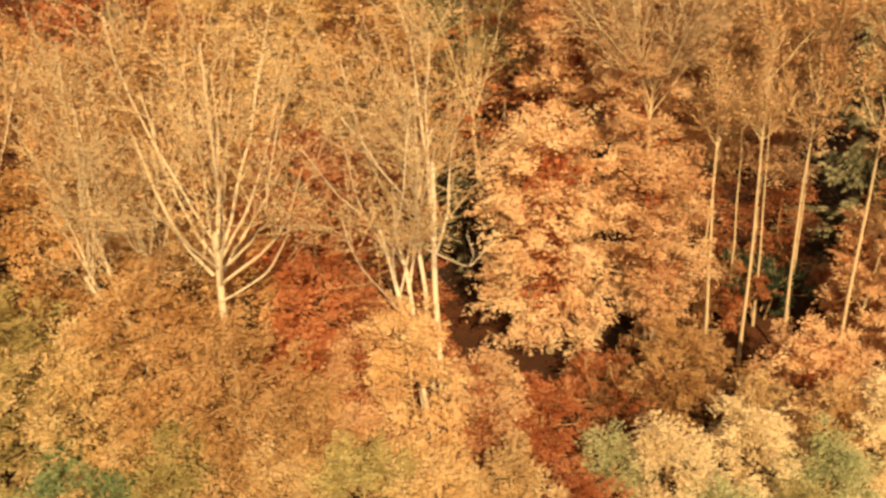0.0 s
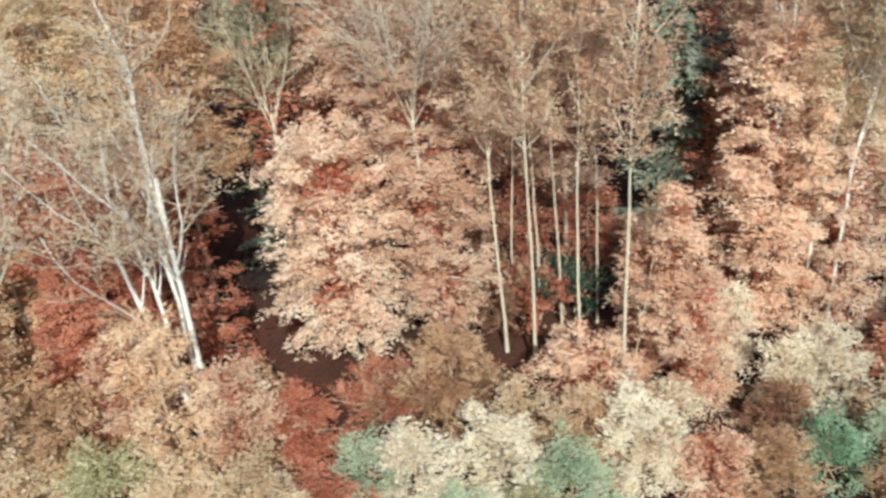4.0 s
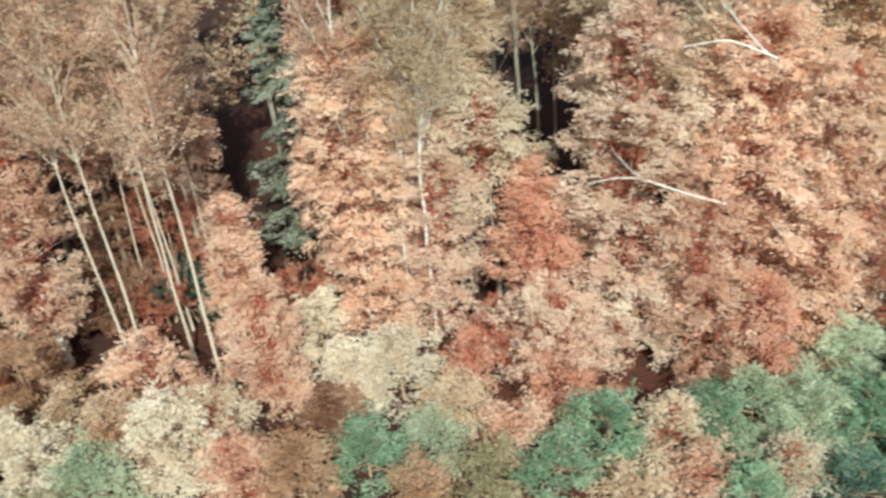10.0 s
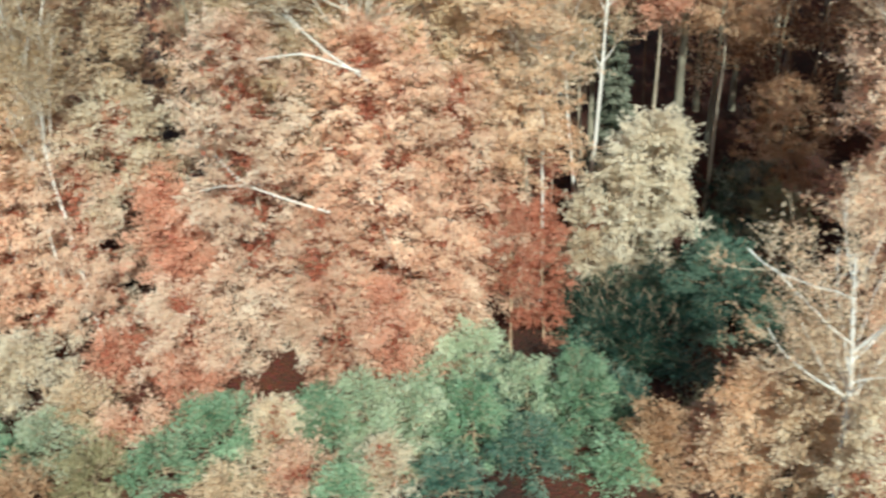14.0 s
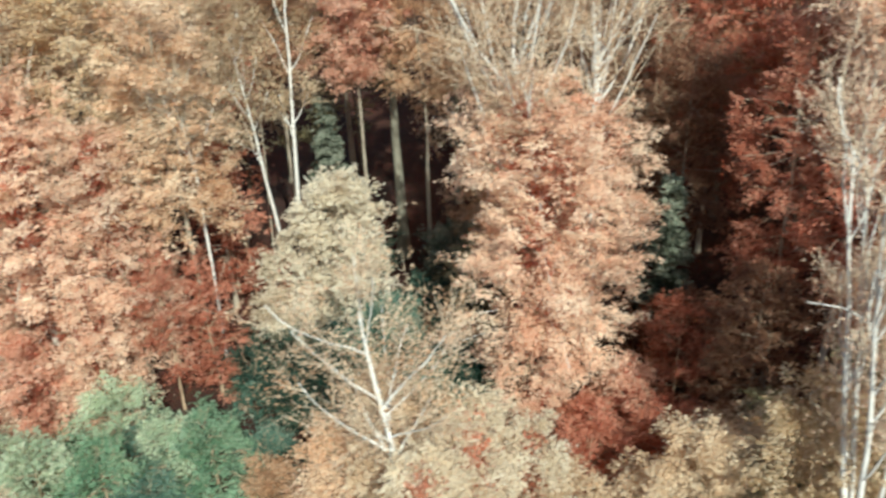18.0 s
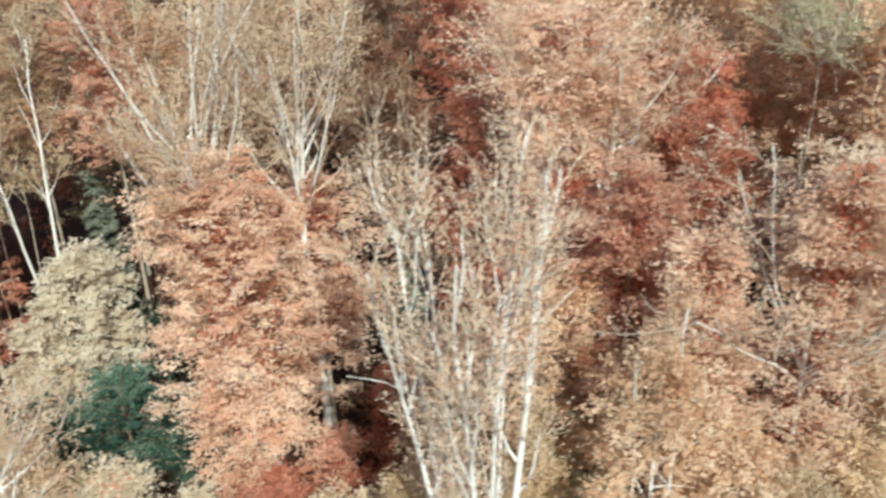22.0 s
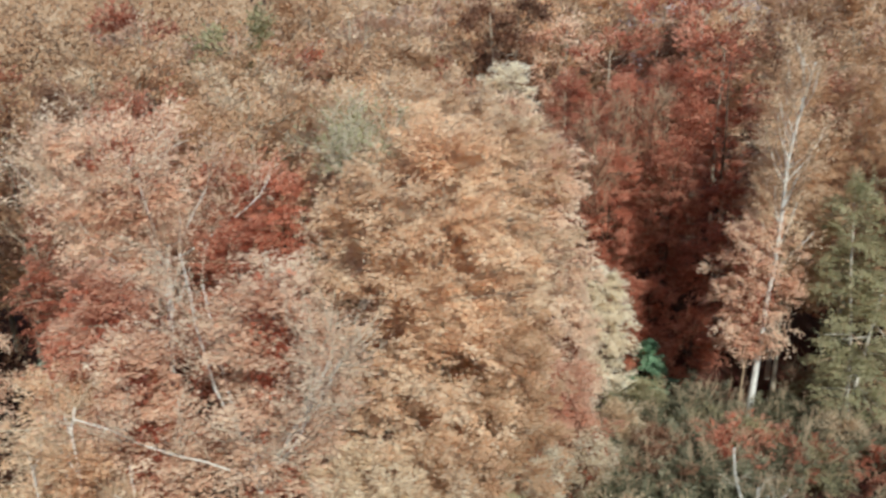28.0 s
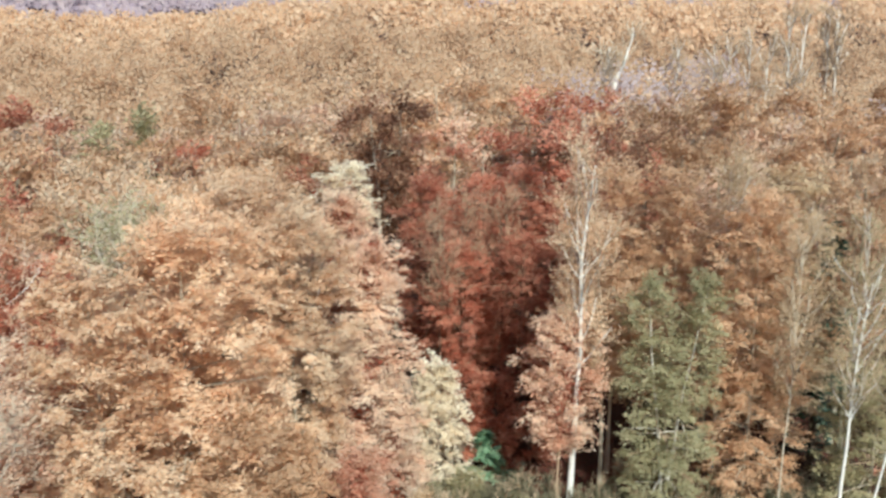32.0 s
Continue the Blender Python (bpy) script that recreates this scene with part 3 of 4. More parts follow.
# slim pale trunks
for px, py, ph, pr, pl in ((8.95, 28.2, 14.4, 0.085, -0.2), (9.95, 27.3, 15, 0.085, 0.3), (11.65, 27.7, 14.6, 0.08, 0.1), (13.0, 26.1, 15.4, 0.095, 0.3),
                           (10.4, 30.4, 14, 0.06, 0.3), (11.2, 29.6, 14.4, 0.06, -0.2), (12.6, 29.8, 14, 0.055, 0.2), (9.4, 30.8, 14, 0.055, 0.4)):
    plant(SLIM, px, py, ph, "salmon", "cream", "slim pale trunk with a thin feathery top", "birch", lean=(pl, 0), group="slim pale trunks", r=pr * 0.72, first=0.58, limbs=22, leaves=6500)
plant(SLIM, 13.3, 26.3, 6.6, "orange", "cream", "thin pale stem leaning from a trunk's foot", "birch", lean=(1.1, 0.2), r=0.04, first=0.4, limbs=8, reach=0.9, leaves=600)
beech(10.6, 33.4, 14.6, 2.5, "apricot", "tall apricot beech behind pale trunks", low=5.6, form="column")
beech(11.7, 31.8, 14.2, 1.7, "salmon", "tall salmon beech behind pale trunks", low=5.4, form="column")
bush(10.2, 32.6, 5.2, 1.5, "rust", "dark rust young beech between pale trunks", low=1.5, dense=0.7)
bush(12.6, 31.6, 4.6, 1.4, "rust", "red young beech between pale trunks", low=1.2, dense=0.7)
bush(8.0, 31.4, 4.6, 1.4, "brown", "brown young beech between pale trunks", low=1.0, dense=0.7)
bush(14.7, 26.2, 7.0, 1.3, "salmon", "salmon-orange young beech beside a birch", form="cone", low=-0.6)
bush(15.2, 25.0, 4.4, 1.3, "salmon", "salmon young beech by a whitish sapling", form="dome")
bush(13.8, 27.4, 5.2, 1.1, "salmon", "salmon young beech in leaf", form="cone")
conifer(16.35, 33.3, 16.4, "dark green spruce between red beeches", "spruce", 2.8, needles=20000)
bush(16.8, 27.0, 2.4, 0.85, "ivory", "bright whitish sapling at the wood edge", size=0.055)
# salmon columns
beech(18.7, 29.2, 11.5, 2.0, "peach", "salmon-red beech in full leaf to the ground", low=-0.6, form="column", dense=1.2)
beech(17.6, 31.6, 9.0, 1.5, "rust", "red beech in half shade", low=0.5, form="column", dense=0.8)
plant(SLIM, 18.5, 29.0, 14.5, "salmon", "birch", "pale stem in red foliage", "birch", lean=(0.1, -0.2), r=0.09)
plant(FAN, 21.0, 28.3, 15.2, "gold", "birch", "pale-stemmed birch with a feathery gold top", "birch", lean=(0.1, 0), r=0.07, fork=0.7, first=0.7, reach=4.2, angle=22, limbs=11, up=0.7, leaves=12000)
plant(SLIM, 20.1, 28.6, 12.0, "gold", "birch", "thin pale birch stem in foliage", "birch", lean=(0.2, 0), r=0.06, first=0.5)
beech(21.4, 28.9, 7.8, 1.7, "blush", "blush beech around a pale stem", low=-0.5, form="column", dense=1.1)
beech(20.6, 30.2, 13.0, 1.7, "apricot", "apricot beech around pale stems", low=6.5, form="round")
beech(23.6, 29.6, 8.4, 2.2, "cream", "cream-leaved beech with overhanging sprays", low=5.0, form="dome", size=0.055)
beech(22.6, 31.5, 13.4, 1.9, "straw", "straw beech crown over a dark gap", low=7.4, form="round")
bush(25.0, 28.0, 6.0, 1.65, "coral", "round red beech sapling", low=0.6, dense=1.5, limbs=44)
bush(25.2, 25.2, 2.9, 2.0, "blush", "blush dome of a young beech", form="dome", low=-0.4, dense=1.15)
bush(25.4, 24.6, 0.4, 2.0, "coral", "low red beech skirt", form="dome", low=-1.3)
for px, py in ((25.2, 36.0), (26.0, 36.8), (26.8, 37.4)):
    plant(SLIM, px, py, 14, "brown", "grey", "thin grey trunk in the dark wood", "beech", r=0.1, leaves=2500)
# broad buff and salmon crowns
beech(28.2, 27.4, 11.8, 2.2, "blush", "pale buff beech in dense leaf", low=-0.8, form="column", dense=1.2)
beech(29.3, 30.2, 15.0, 2.8, "gold", "tall gold beech behind buff foliage", low=6)
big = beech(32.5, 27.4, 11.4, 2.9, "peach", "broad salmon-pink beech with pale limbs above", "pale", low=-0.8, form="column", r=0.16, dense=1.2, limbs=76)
plant(FAN, 32.4, 28.0, 15.4, "gold", "pale", "forked pale limbs over salmon foliage", r=0.12, fork=0.82, first=0.7, limbs=11, reach=4.8, angle=50, leaves=5000, thick=1.5)
beech(31.0, 31.4, 15.0, 2.6, "apricot", "apricot crown above the broad beech", low=8)
bush(30.4, 25.4, 5.6, 1.4, "salmon", "pink young beech in leaf", form="column")
bush(34.6, 25.6, 4.6, 1.5, "peach", "pink young beech over green shrubs", form="dome")
bush(32.4, 24.6, 3.0, 1.3, "coral", "coral young beech over green shrubs", form="dome")
beech(35.6, 27.6, 9.4, 1.9, "peach", "salmon beech with drooping sprays", low=0.2, form="column", dense=1.1)
bush(36.9, 26.6, 4.8, 1.2, "rust", "open red beech by the shaded hollow", low=0.4, dense=0.55, form="column")
bush(38.3, 27.3, 3.6, 1.1, "rust", "red young beech at the edge of the hollow", dense=0.7)
# added filler shrubs; their dark greens stand in for the hollow's bluish shadow
for px, py, top, hue in ((41.6, 25.4, -1.1, "dark_green"), (43.2, 24.4, -1.4, "teal"), (42.2, 27.8, -1.0, "dark_green"), (40.2, 26.2, -0.9, "teal"), (44.2, 29.4, -0.9, "dark_green"), (47.4, 26.0, -1.2, "dark_green"), (36.2, 23.6, -0.6, "teal"), (33.4, 23.2, -0.5, "green")):
    bush(px, py, top, 1.3, hue, "filler shrub, dark green in place of the hollow's shade", form="dome", name="shrub", category="shrub", limbs=16, dense=0.8)
beech(38.0, 28.6, 13.5, 2.0, "apricot", "straw-gold beech with bare forked limbs", low=5.0, form="column")
plant(FAN, 38.4, 28.8, 13.8, "gold", "birch", "slender birch with white forked limbs", "birch", r=0.07, fork=0.7, limbs=7, reach=3.2, angle=32, leaves=2500)
beech(34.6, 31.4, 15.2, 2.6, "gold", "tall gold beech in feathery leaf", low=7)
# shaded hollow
plant(SLIM, 41.1, 34.2, 13.5, "gold", "birch", "pale twin-stemmed birch against the dark wood", "birch", stems=2, splay=0.07, r=0.12, first=0.5)
plant(SLIM, 39.3, 33.6, 12.0, "straw", "tan", "thin leaning birch stem", "birch", r=0.045, lean=(-0.8, 0), first=0.5)
for px, py, pl in ((38.4, 34.4, 0.3), (39.0, 35.4, -0.2), (40.0, 36.0, 0.2)):
    plant(SLIM, px, py, 12, "rust", "buff", "thin stem in red leaf", "birch", r=0.045, lean=(pl, 0), leaves=4000)
beech(38.4, 33.2, 6.0, 1.5, "rust", "dark red young beech in shade", low=-1, dense=0.7)
plant(SLIM, 46.2, 37.6, 15, "orange", "grey", "stout grey-green trunk in the shaded wood", r=0.27, first=0.62, lean=(-0.2, 0))
plant(SLIM, 44.4, 37.4, 14, "rust", "dark", "dark trunk in the shaded wood", r=0.07, first=0.6)
conifer(43.0, 36.8, 9.0, "grey-green spruce in the shaded wood", "spruce", w=1.5)
beech(42.0, 31.4, 4.9, 2.5, "ivory", "cream-leaved maple with overhanging sprays", low=-2.2, form="dome", name="maple", droop=0.5, size=0.066, dense=1.3, lean=(1.3, 0))
bush(41.0, 31.2, 1.4, 1.6, "cream", "cream maple saplings in half shade", form="dome", size=0.06)
beech(44.6, 36.2, 14.0, 2.1, "coral", "red beech crown over the shaded hollow", low=7.4, form="round")
beech(47.4, 36.0, 13.0, 2.0, "orange", "rust-orange beech over a stout grey trunk", low=6.6, form="round")
beech(41.4, 36.2, 14.5, 2.0, "orange", "orange beech crown behind a twin birch", low=7.8, form="round")
bush(45.2, 27.0, 1.3, 1.9, "teal", "dark green rounded shrub in shade", category="shrub", name="shrub", form="round")
bush(48.2, 33.4, 1.2, 1.4, "spruce", "dark evergreen shrub below the trunks", category="shrub", name="shrub")
bush(49.0, 31.6, 0.6, 1.6, "olive", "olive young tree in the hollow", dense=0.7)
# near bare tree and cream foot
plant(FAN, 45.2, 16.2, 10.6, "apricot", "birch", "near bare tree with white limbs over cream leaves", "birch", seed=77, r=0.14, fork=0.84, first=0.56, reach=3.4, limbs=15, angle=48, up=0.6, branches=6, twigs=5, leaves=5500, twig_bark="sunlit", show=0.6, thick=1.2, lean=(-0.8, 0.5), limb_r=0.052)
bush(45.5, 15.2, 4.6, 1.5, "cream", "cream young tree hiding a white stem's foot", form="dome")
bush(47.2, 17.4, 4.4, 1.9, "cream", "cream young tree below a bare crown", form="dome")
bush(49.0, 18.2, 2.4, 1.5, "cream", "cream young tree by a red thicket", form="dome")
bush(43.2, 18.6, 3.0, 1.4, "apricot", "apricot young tree by the green shrubs", form="dome")
bush(44.8, 18.0, 5.4, 1.6, "straw", "straw young tree around a white stem", form="dome")
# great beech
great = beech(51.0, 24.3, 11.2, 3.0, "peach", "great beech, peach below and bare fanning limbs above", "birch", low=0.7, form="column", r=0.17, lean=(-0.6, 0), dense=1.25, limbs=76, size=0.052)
plant(FAN, 51.0, 25.1, 16.8, "apricot", "birch", "bare fanning limbs of a great beech", r=0.18, fork=0.74, first=0.66, limbs=18, reach=6.2, angle=40, up=0.9, leaves=11000, lean=(-0.9, 0), limb_r=0.088, branches=7, twigs=5, thick=1.4, twig_bark="sunlit", size=0.046)
plant(FAN, 53.0, 27.0, 17.0, "apricot", "birch", "tall beech with pale fanning crown", r=0.18, fork=0.72, first=0.66, limbs=17, reach=6.2, angle=38, up=0.9, lean=(0.3, 0), leaves=9000, limb_r=0.085, branches=7, twigs=5, thick=1.4, twig_bark="sunlit", size=0.046)
beech(53.2, 27.8, 8.8, 2.0, "salmon", "salmon beech behind the great beech", low=1.5, form="column")
bush(50.0, 22.6, 0.6, 1.6, "salmon", "salmon shoots at a beech's foot", form="dome")
bush(53.4, 22.8, 0.6, 1.8, "coral", "red young beech in half shade", form="dome")
bush(51.6, 20.8, 0.8, 1.6, "rust", "red undergrowth by a beech", form="dome")
bush(54.6, 21.2, 0.2, 1.6, "rust", "dark red undergrowth in the hollow", form="dome")
bush(52.4, 18.4, 0.5, 1.1, "straw", "straw shrub at the wood edge", form="dome", category="shrub", name="shrub")
bush(56.0, 25.2, 1.8, 1.5, "rust", "red young beech in the shaded hollow", dense=0.8)
conifer(56.8, 29.6, 8, "grey-green spruce in the hollow", "spruce", w=1.5)
plant(SLIM, 56.4, 33.6, 11.0, "brown", "buff", "slim forked beech in the dark hollow", stems=3, splay=0.06, r=0.07, first=0.4)
beech(58.0, 32.4, 9.0, 1.9, "brown", "dark brown young beech in the hollow", low=1)
beech(60.4, 35.5, 14, 2.6, "rust", "tall rust beech behind the hollow", low=2)
beech(57.2, 38.0, 14.5, 2.6, "brown", "tall dark brown beech", low=2)
beech(50.0, 34.6, 4.4, 1.7, "orange", "orange-brown young beech in the hollow", low=-2)
# near white tree
near = plant(FAN, 57.35, 13.5, 15.7, "peach", "birch", "near bare tree of several white stems", "birch", stems=7, splay=0.1, r=0.155, fork=0.95, first=0.38, limbs=63, reach=2.9, angle=26, up=1.6, branches=5, twigs=4, twig=0.7, leaves=13000, size=0.046, twig_bark="sunlit", limb_r=0.06, thick=1.8, puff=0.5)
dead_limb(near, "limb", ((57.2, 13.5, 7.6), (56.2, 13.4, 8.6), (55.2, 13.4, 9.4), (54.3, 13.5, 9.6)), 0.028, "birch")
dead_limb(near, "limb", ((57.8, 13.5, 9.0), (58.6, 13.3, 10.6), (59.5, 13.2, 11.6)), 0.035, "birch")
bush(56.4, 15.0, 5.8, 1.9, "gold", "gold young beech around white stems", form="dome")
bush(58.6, 15.6, 6.2, 1.7, "gold", "gold young beech at a white tree's foot", form="dome")
bush(53.9, 17.2, 2.9, 1.7, "straw", "straw-leaved shrub with fine twigs", form="dome")
bush(59.4, 17.4, 5.6, 1.5, "olive", "olive young tree below taller crowns", form="column")
# apricot crowns
beech(61.6, 13.2, 9.8, 1.5, "apricot", "apricot beech with pale broken stems", "birch", low=1.5, form="round")
plant(SLIM, 61.5, 13.0, 11.2, "apricot", "birch", "broken pale stem among leaves", "birch", stems=2, splay=0.03, r=0.06, first=0.8, limbs=6, reach=0.8, leaves=500)
plant(SLIM, 62.9, 14.0, 9.2, "apricot", "birch", "broken pale stem among leaves", "birch", stems=2, splay=0.03, r=0.06, first=0.8, limbs=6, reach=0.8, leaves=500)
beech(63.2, 15.4, 11.8, 1.9, "peach", "salmon beech crown among apricot crowns", low=3, form="cone")
beech(60.4, 18.2, 9.4, 1.9, "apricot", "apricot beech crown among others", low=2, form="round")
beech(63.8, 13.4, 7.2, 1.8, "apricot", "apricot beech in dense leaf", low=1, form="dome")
beech(62.3, 18.0, 12.8, 1.5, "coral", "coral beech behind paler crowns", low=6, form="round")
plant(FAN, 66.7, 15.2, 15.5, "peach", "birch", "beech with pale fanning limbs over apricot leaves", r=0.1, fork=0.64, first=0.8, lean=(-0.9, 0.3), limbs=11, reach=5.0, angle=30, up=0.6, leaves=9000)
beech(66.4, 15.9, 13.6, 2.1, "peach", "peach beech around a pale fan of limbs", low=3, form="column")
beech(62.0, 23.8, 15.6, 2.9, "peach", "tall beech with peach leaves and pale limbs", "birch", low=10.8, form="vase", r=0.14, dense=1.0)
plant(FAN, 62.3, 23.0, 16.0, "peach", "birch", "pale limbs fanning over salmon sprays", r=0.13, fork=0.76, first=0.7, limbs=15, reach=4.0, angle=46, up=0.6, leaves=8000, size=0.055, twig_bark="sunlit", limb_r=0.075)
beech(59.4, 24.8, 12.4, 1.7, "rust", "dark red beech beside a salmon crown", low=3)
beech(64.9, 24.4, 13.8, 1.5, "rust", "red beech between crowns", low=5)
plant(FAN, 61.0, 23.8, 17.3, "blush", "birch", "pale bare top over peach foliage", r=0.11, fork=0.7, first=0.88, limbs=11, reach=4.6, angle=28, leaves=8000, low=0.7, twig_bark="sunlit")
beech(61.4, 22.0, 10.6, 2.2, "rust", "red beech below a peach crown", low=3)
beech(65.2, 21.6, 12.4, 1.9, "rust", "red beech in a gap of the canopy", low=4)
beech(66.6, 25.2, 13.6, 1.9, "rust", "dark red beech in a canopy gap", low=4)
beech(57.8, 22.6, 4.6, 1.7, "brown", "brown young beech in the hollow", low=-2)
beech(64.2, 27.6, 15.0, 2.5, "orange", "deep orange beech in the canopy", low=6)
plant(FAN, 69.6, 23.5, 15.8, "moss", "pale", "grey-green crown rising in the canopy", "tree", r=0.06, fork=0.92, first=0.92, limbs=10, reach=1.9, angle=60, leaves=3000, size=0.06, low=0.86)
beech(69.6, 17.6, 15.2, 2.6, "apricot", "rounded apricot beech crown", low=3, form="round", dense=1.4)
beech(72.0, 20.2, 15.8, 2.9, "apricot", "broad rounded apricot beech crown", low=4, form="round", dense=1.4)
beech(73.0, 24.6, 15.6, 3.0, "apricot", "rounded apricot beech crown", low=5, form="round", dense=1.4)
beech(70.6, 27.4, 15.4, 2.9, "orange", "rounded orange beech crown in the canopy", low=6)
beech(75.3, 27.4, 14.4, 2.8, "apricot", "apricot beech at the edge of a ride", low=3, form="round", dense=1.4)
plant(SLIM, 76.2, 29.0, 11.6, "peach", "birch", "white stem showing among peach leaves", "birch", r=0.07, lean=(0.2, 0), leaves=1500)
beech(74.0, 31.4, 15.2, 3.0, "apricot", "apricot beech in the canopy", low=6)
beech(78.4, 32.8, 11.8, 2.8, "blush", "pale blush beech along a ride", low=0.5, form="cone", dense=1.4)
beech(77.2, 36.0, 13.2, 2.4, "peach", "peach beech along a ride", low=4, form="dome")
beech(77.9, 38.6, 14.5, 1.6, "ivory", "cream-topped beech along a ride", low=9, form="round", size=0.06)
bush(82.0, 35.0, 4.4, 2.2, "ivory", "cream leaf sprays at the foot of a beech", low=-1.6, form="cone", size=0.062, dense=1.3, droop=0.4)
bush(79.6, 32.4, 5.4, 1.8, "blush", "blush young beech at the ride's edge", form="cone")
bush(73.8, 18.6, 9.6, 1.9, "orange", "orange young beech in dense leaf", form="column", low=2)
bush(77.8, 26.6, 3.8, 2.3, "coral", "red-orange young beech by the ride", form="dome")
bush(75.6, 24.0, 6.0, 1.7, "orange", "orange young beech below a peach crown", form="dome")
bush(78.6, 24.6, 1.4, 1.5, "cream", "cream shrub beside the ride", form="dome", category="shrub", name="shrub")
bush(75.3, 19.6, 4.8, 1.3, "cream", "cream-green young tree in leaf", form="column", low=0)
bush(73.4, 16.4, 4.6, 1.5, "moss", "grey-green young tree in leaf", form="dome")
bush(71.6, 15.0, 7.4, 1.8, "apricot", "apricot young beech below taller crowns", form="column", low=2)
bush(69.2, 13.8, 8.4, 1.8, "straw", "straw young beech in leaf", form="column", low=2)
bush(67.6, 13.4, 6.2, 1.5, "gold", "gold young beech in dense leaf", form="dome")
bush(65.4, 12.8, 6.0, 1.5, "straw", "straw young beech below a pale fan", form="dome")
conifer(84.6, 34.6, 3.0, "small green spruce beside the ride", "green", 1.4, needles=3600)
# white birch by the ride
birch = plant(SLIM, 88.05, 30.0, 16.6, "apricot", "birch", "white-stemmed birch with apricot leaves", "birch", lean=(0.4, -1.6), r=0.16, first=0.45, limbs=26, reach=2.6, leaves=11000, thick=1.5)
beech(87.3, 29.6, 8.8, 2.0, "salmon", "salmon beech sprays around a white birch", "tan", low=2.6, form="round", dense=0.9, r=0.05)
beech(90.0, 31.6, 12.6, 1.7, "apricot", "apricot beech beside a white birch", low=5, form="round", dense=0.9)
beech(92.2, 28.6, 10.8, 2.2, "moss", "yellow-green tree in leaf", "pale", low=0.0, form="cone", name="tree", stems=2, dense=1.0)
beech(91.2, 34.5, 14.6, 2.6, "orange", "orange beech behind a birch", low=3)
beech(96.4, 29.2, 14.2, 2.3, "orange", "orange beech in feathery leaf", low=0, form="column", dense=1.1)
plant(SLIM, 95.7, 31.4, 15, "gold", "birch", "white birch stem among orange leaves", "birch", r=0.1, lean=(0.2, 0))
plant(SLIM, 96.9, 26.6, 13, "gold", "cream", "thin pale stem before orange leaves", "birch", r=0.04, lean=(0.2, 0), leaves=2500)
beech(93.8, 32.8, 14.6, 2.3, "orange", "orange beech filling a gap behind birches", low=3)
beech(99.4, 32.4, 14.6, 2.4, "gold", "gold beech at the wood edge", low=2)
conifer(103.0, 35.0, 15.5, "dark conifer at the wood edge", w=2.6)
plant(SLIM, 98.4, 24.0, 12, "olive", "birch", "white birch stem at the wood edge", "birch", r=0.1, leaves=2500, lean=(0.4, 0))
plant(SLIM, 99.4, 24.0, 11, "olive", "birch", "thin white birch stem, leaning", "birch", r=0.07, lean=(2.2, 0), leaves=2500)
plant(SLIM, 101.2, 29.0, 13, "olive", "birch", "thin white birch stem", "birch", r=0.07, leaves=2500)
beech(102.0, 27.6, 6.0, 2.2, "olive", "dull olive young tree", low=-2)
# red thicket within the ride
for px, py, top, wide, hue, words in ((84.2, 41.0, 9.0, 2.0, "rust", "dark red young beech at the ride's end"), (87.4, 40.4, 9.6, 2.0, "rust", "red young beech at the ride's end"), (85.8, 44.0, 12.6, 2.4, "rust", "tall red beech closing the ride"),
                                      (82.6, 44.6, 12.8, 2.2, "rust", "rust-red beech closing the ride"), (88.6, 44.6, 13.0, 2.3, "rust", "rust-red beech behind the ride"), (85.8, 38.0, 2.4, 1.7, "rust", "dark red undergrowth in the ride"),
                                      (87.2, 35.4, 1.6, 1.5, "rust", "low red undergrowth beside a birch"), (85.0, 36.0, 0.8, 1.5, "rust", "russet young beech on the floor of the ride"), (83.8, 37.6, 3.2, 1.6, "rust", "red young beech within the ride"),
                                      (89.4, 37.4, 6.4, 1.8, "rust", "red young beech behind a white birch")):
    beech(px, py, top, wide, hue, words, "dark", low=None if top < 8 else 1.0, form="round", dense=0.85)
for px, py in ((82.8, 40.6), (84.4, 42.6), (86.6, 42.4)):
    plant(SLIM, px, py, 11, "rust", "dark", "dark slim trunk within the ride", "beech", r=0.07, leaves=2500)

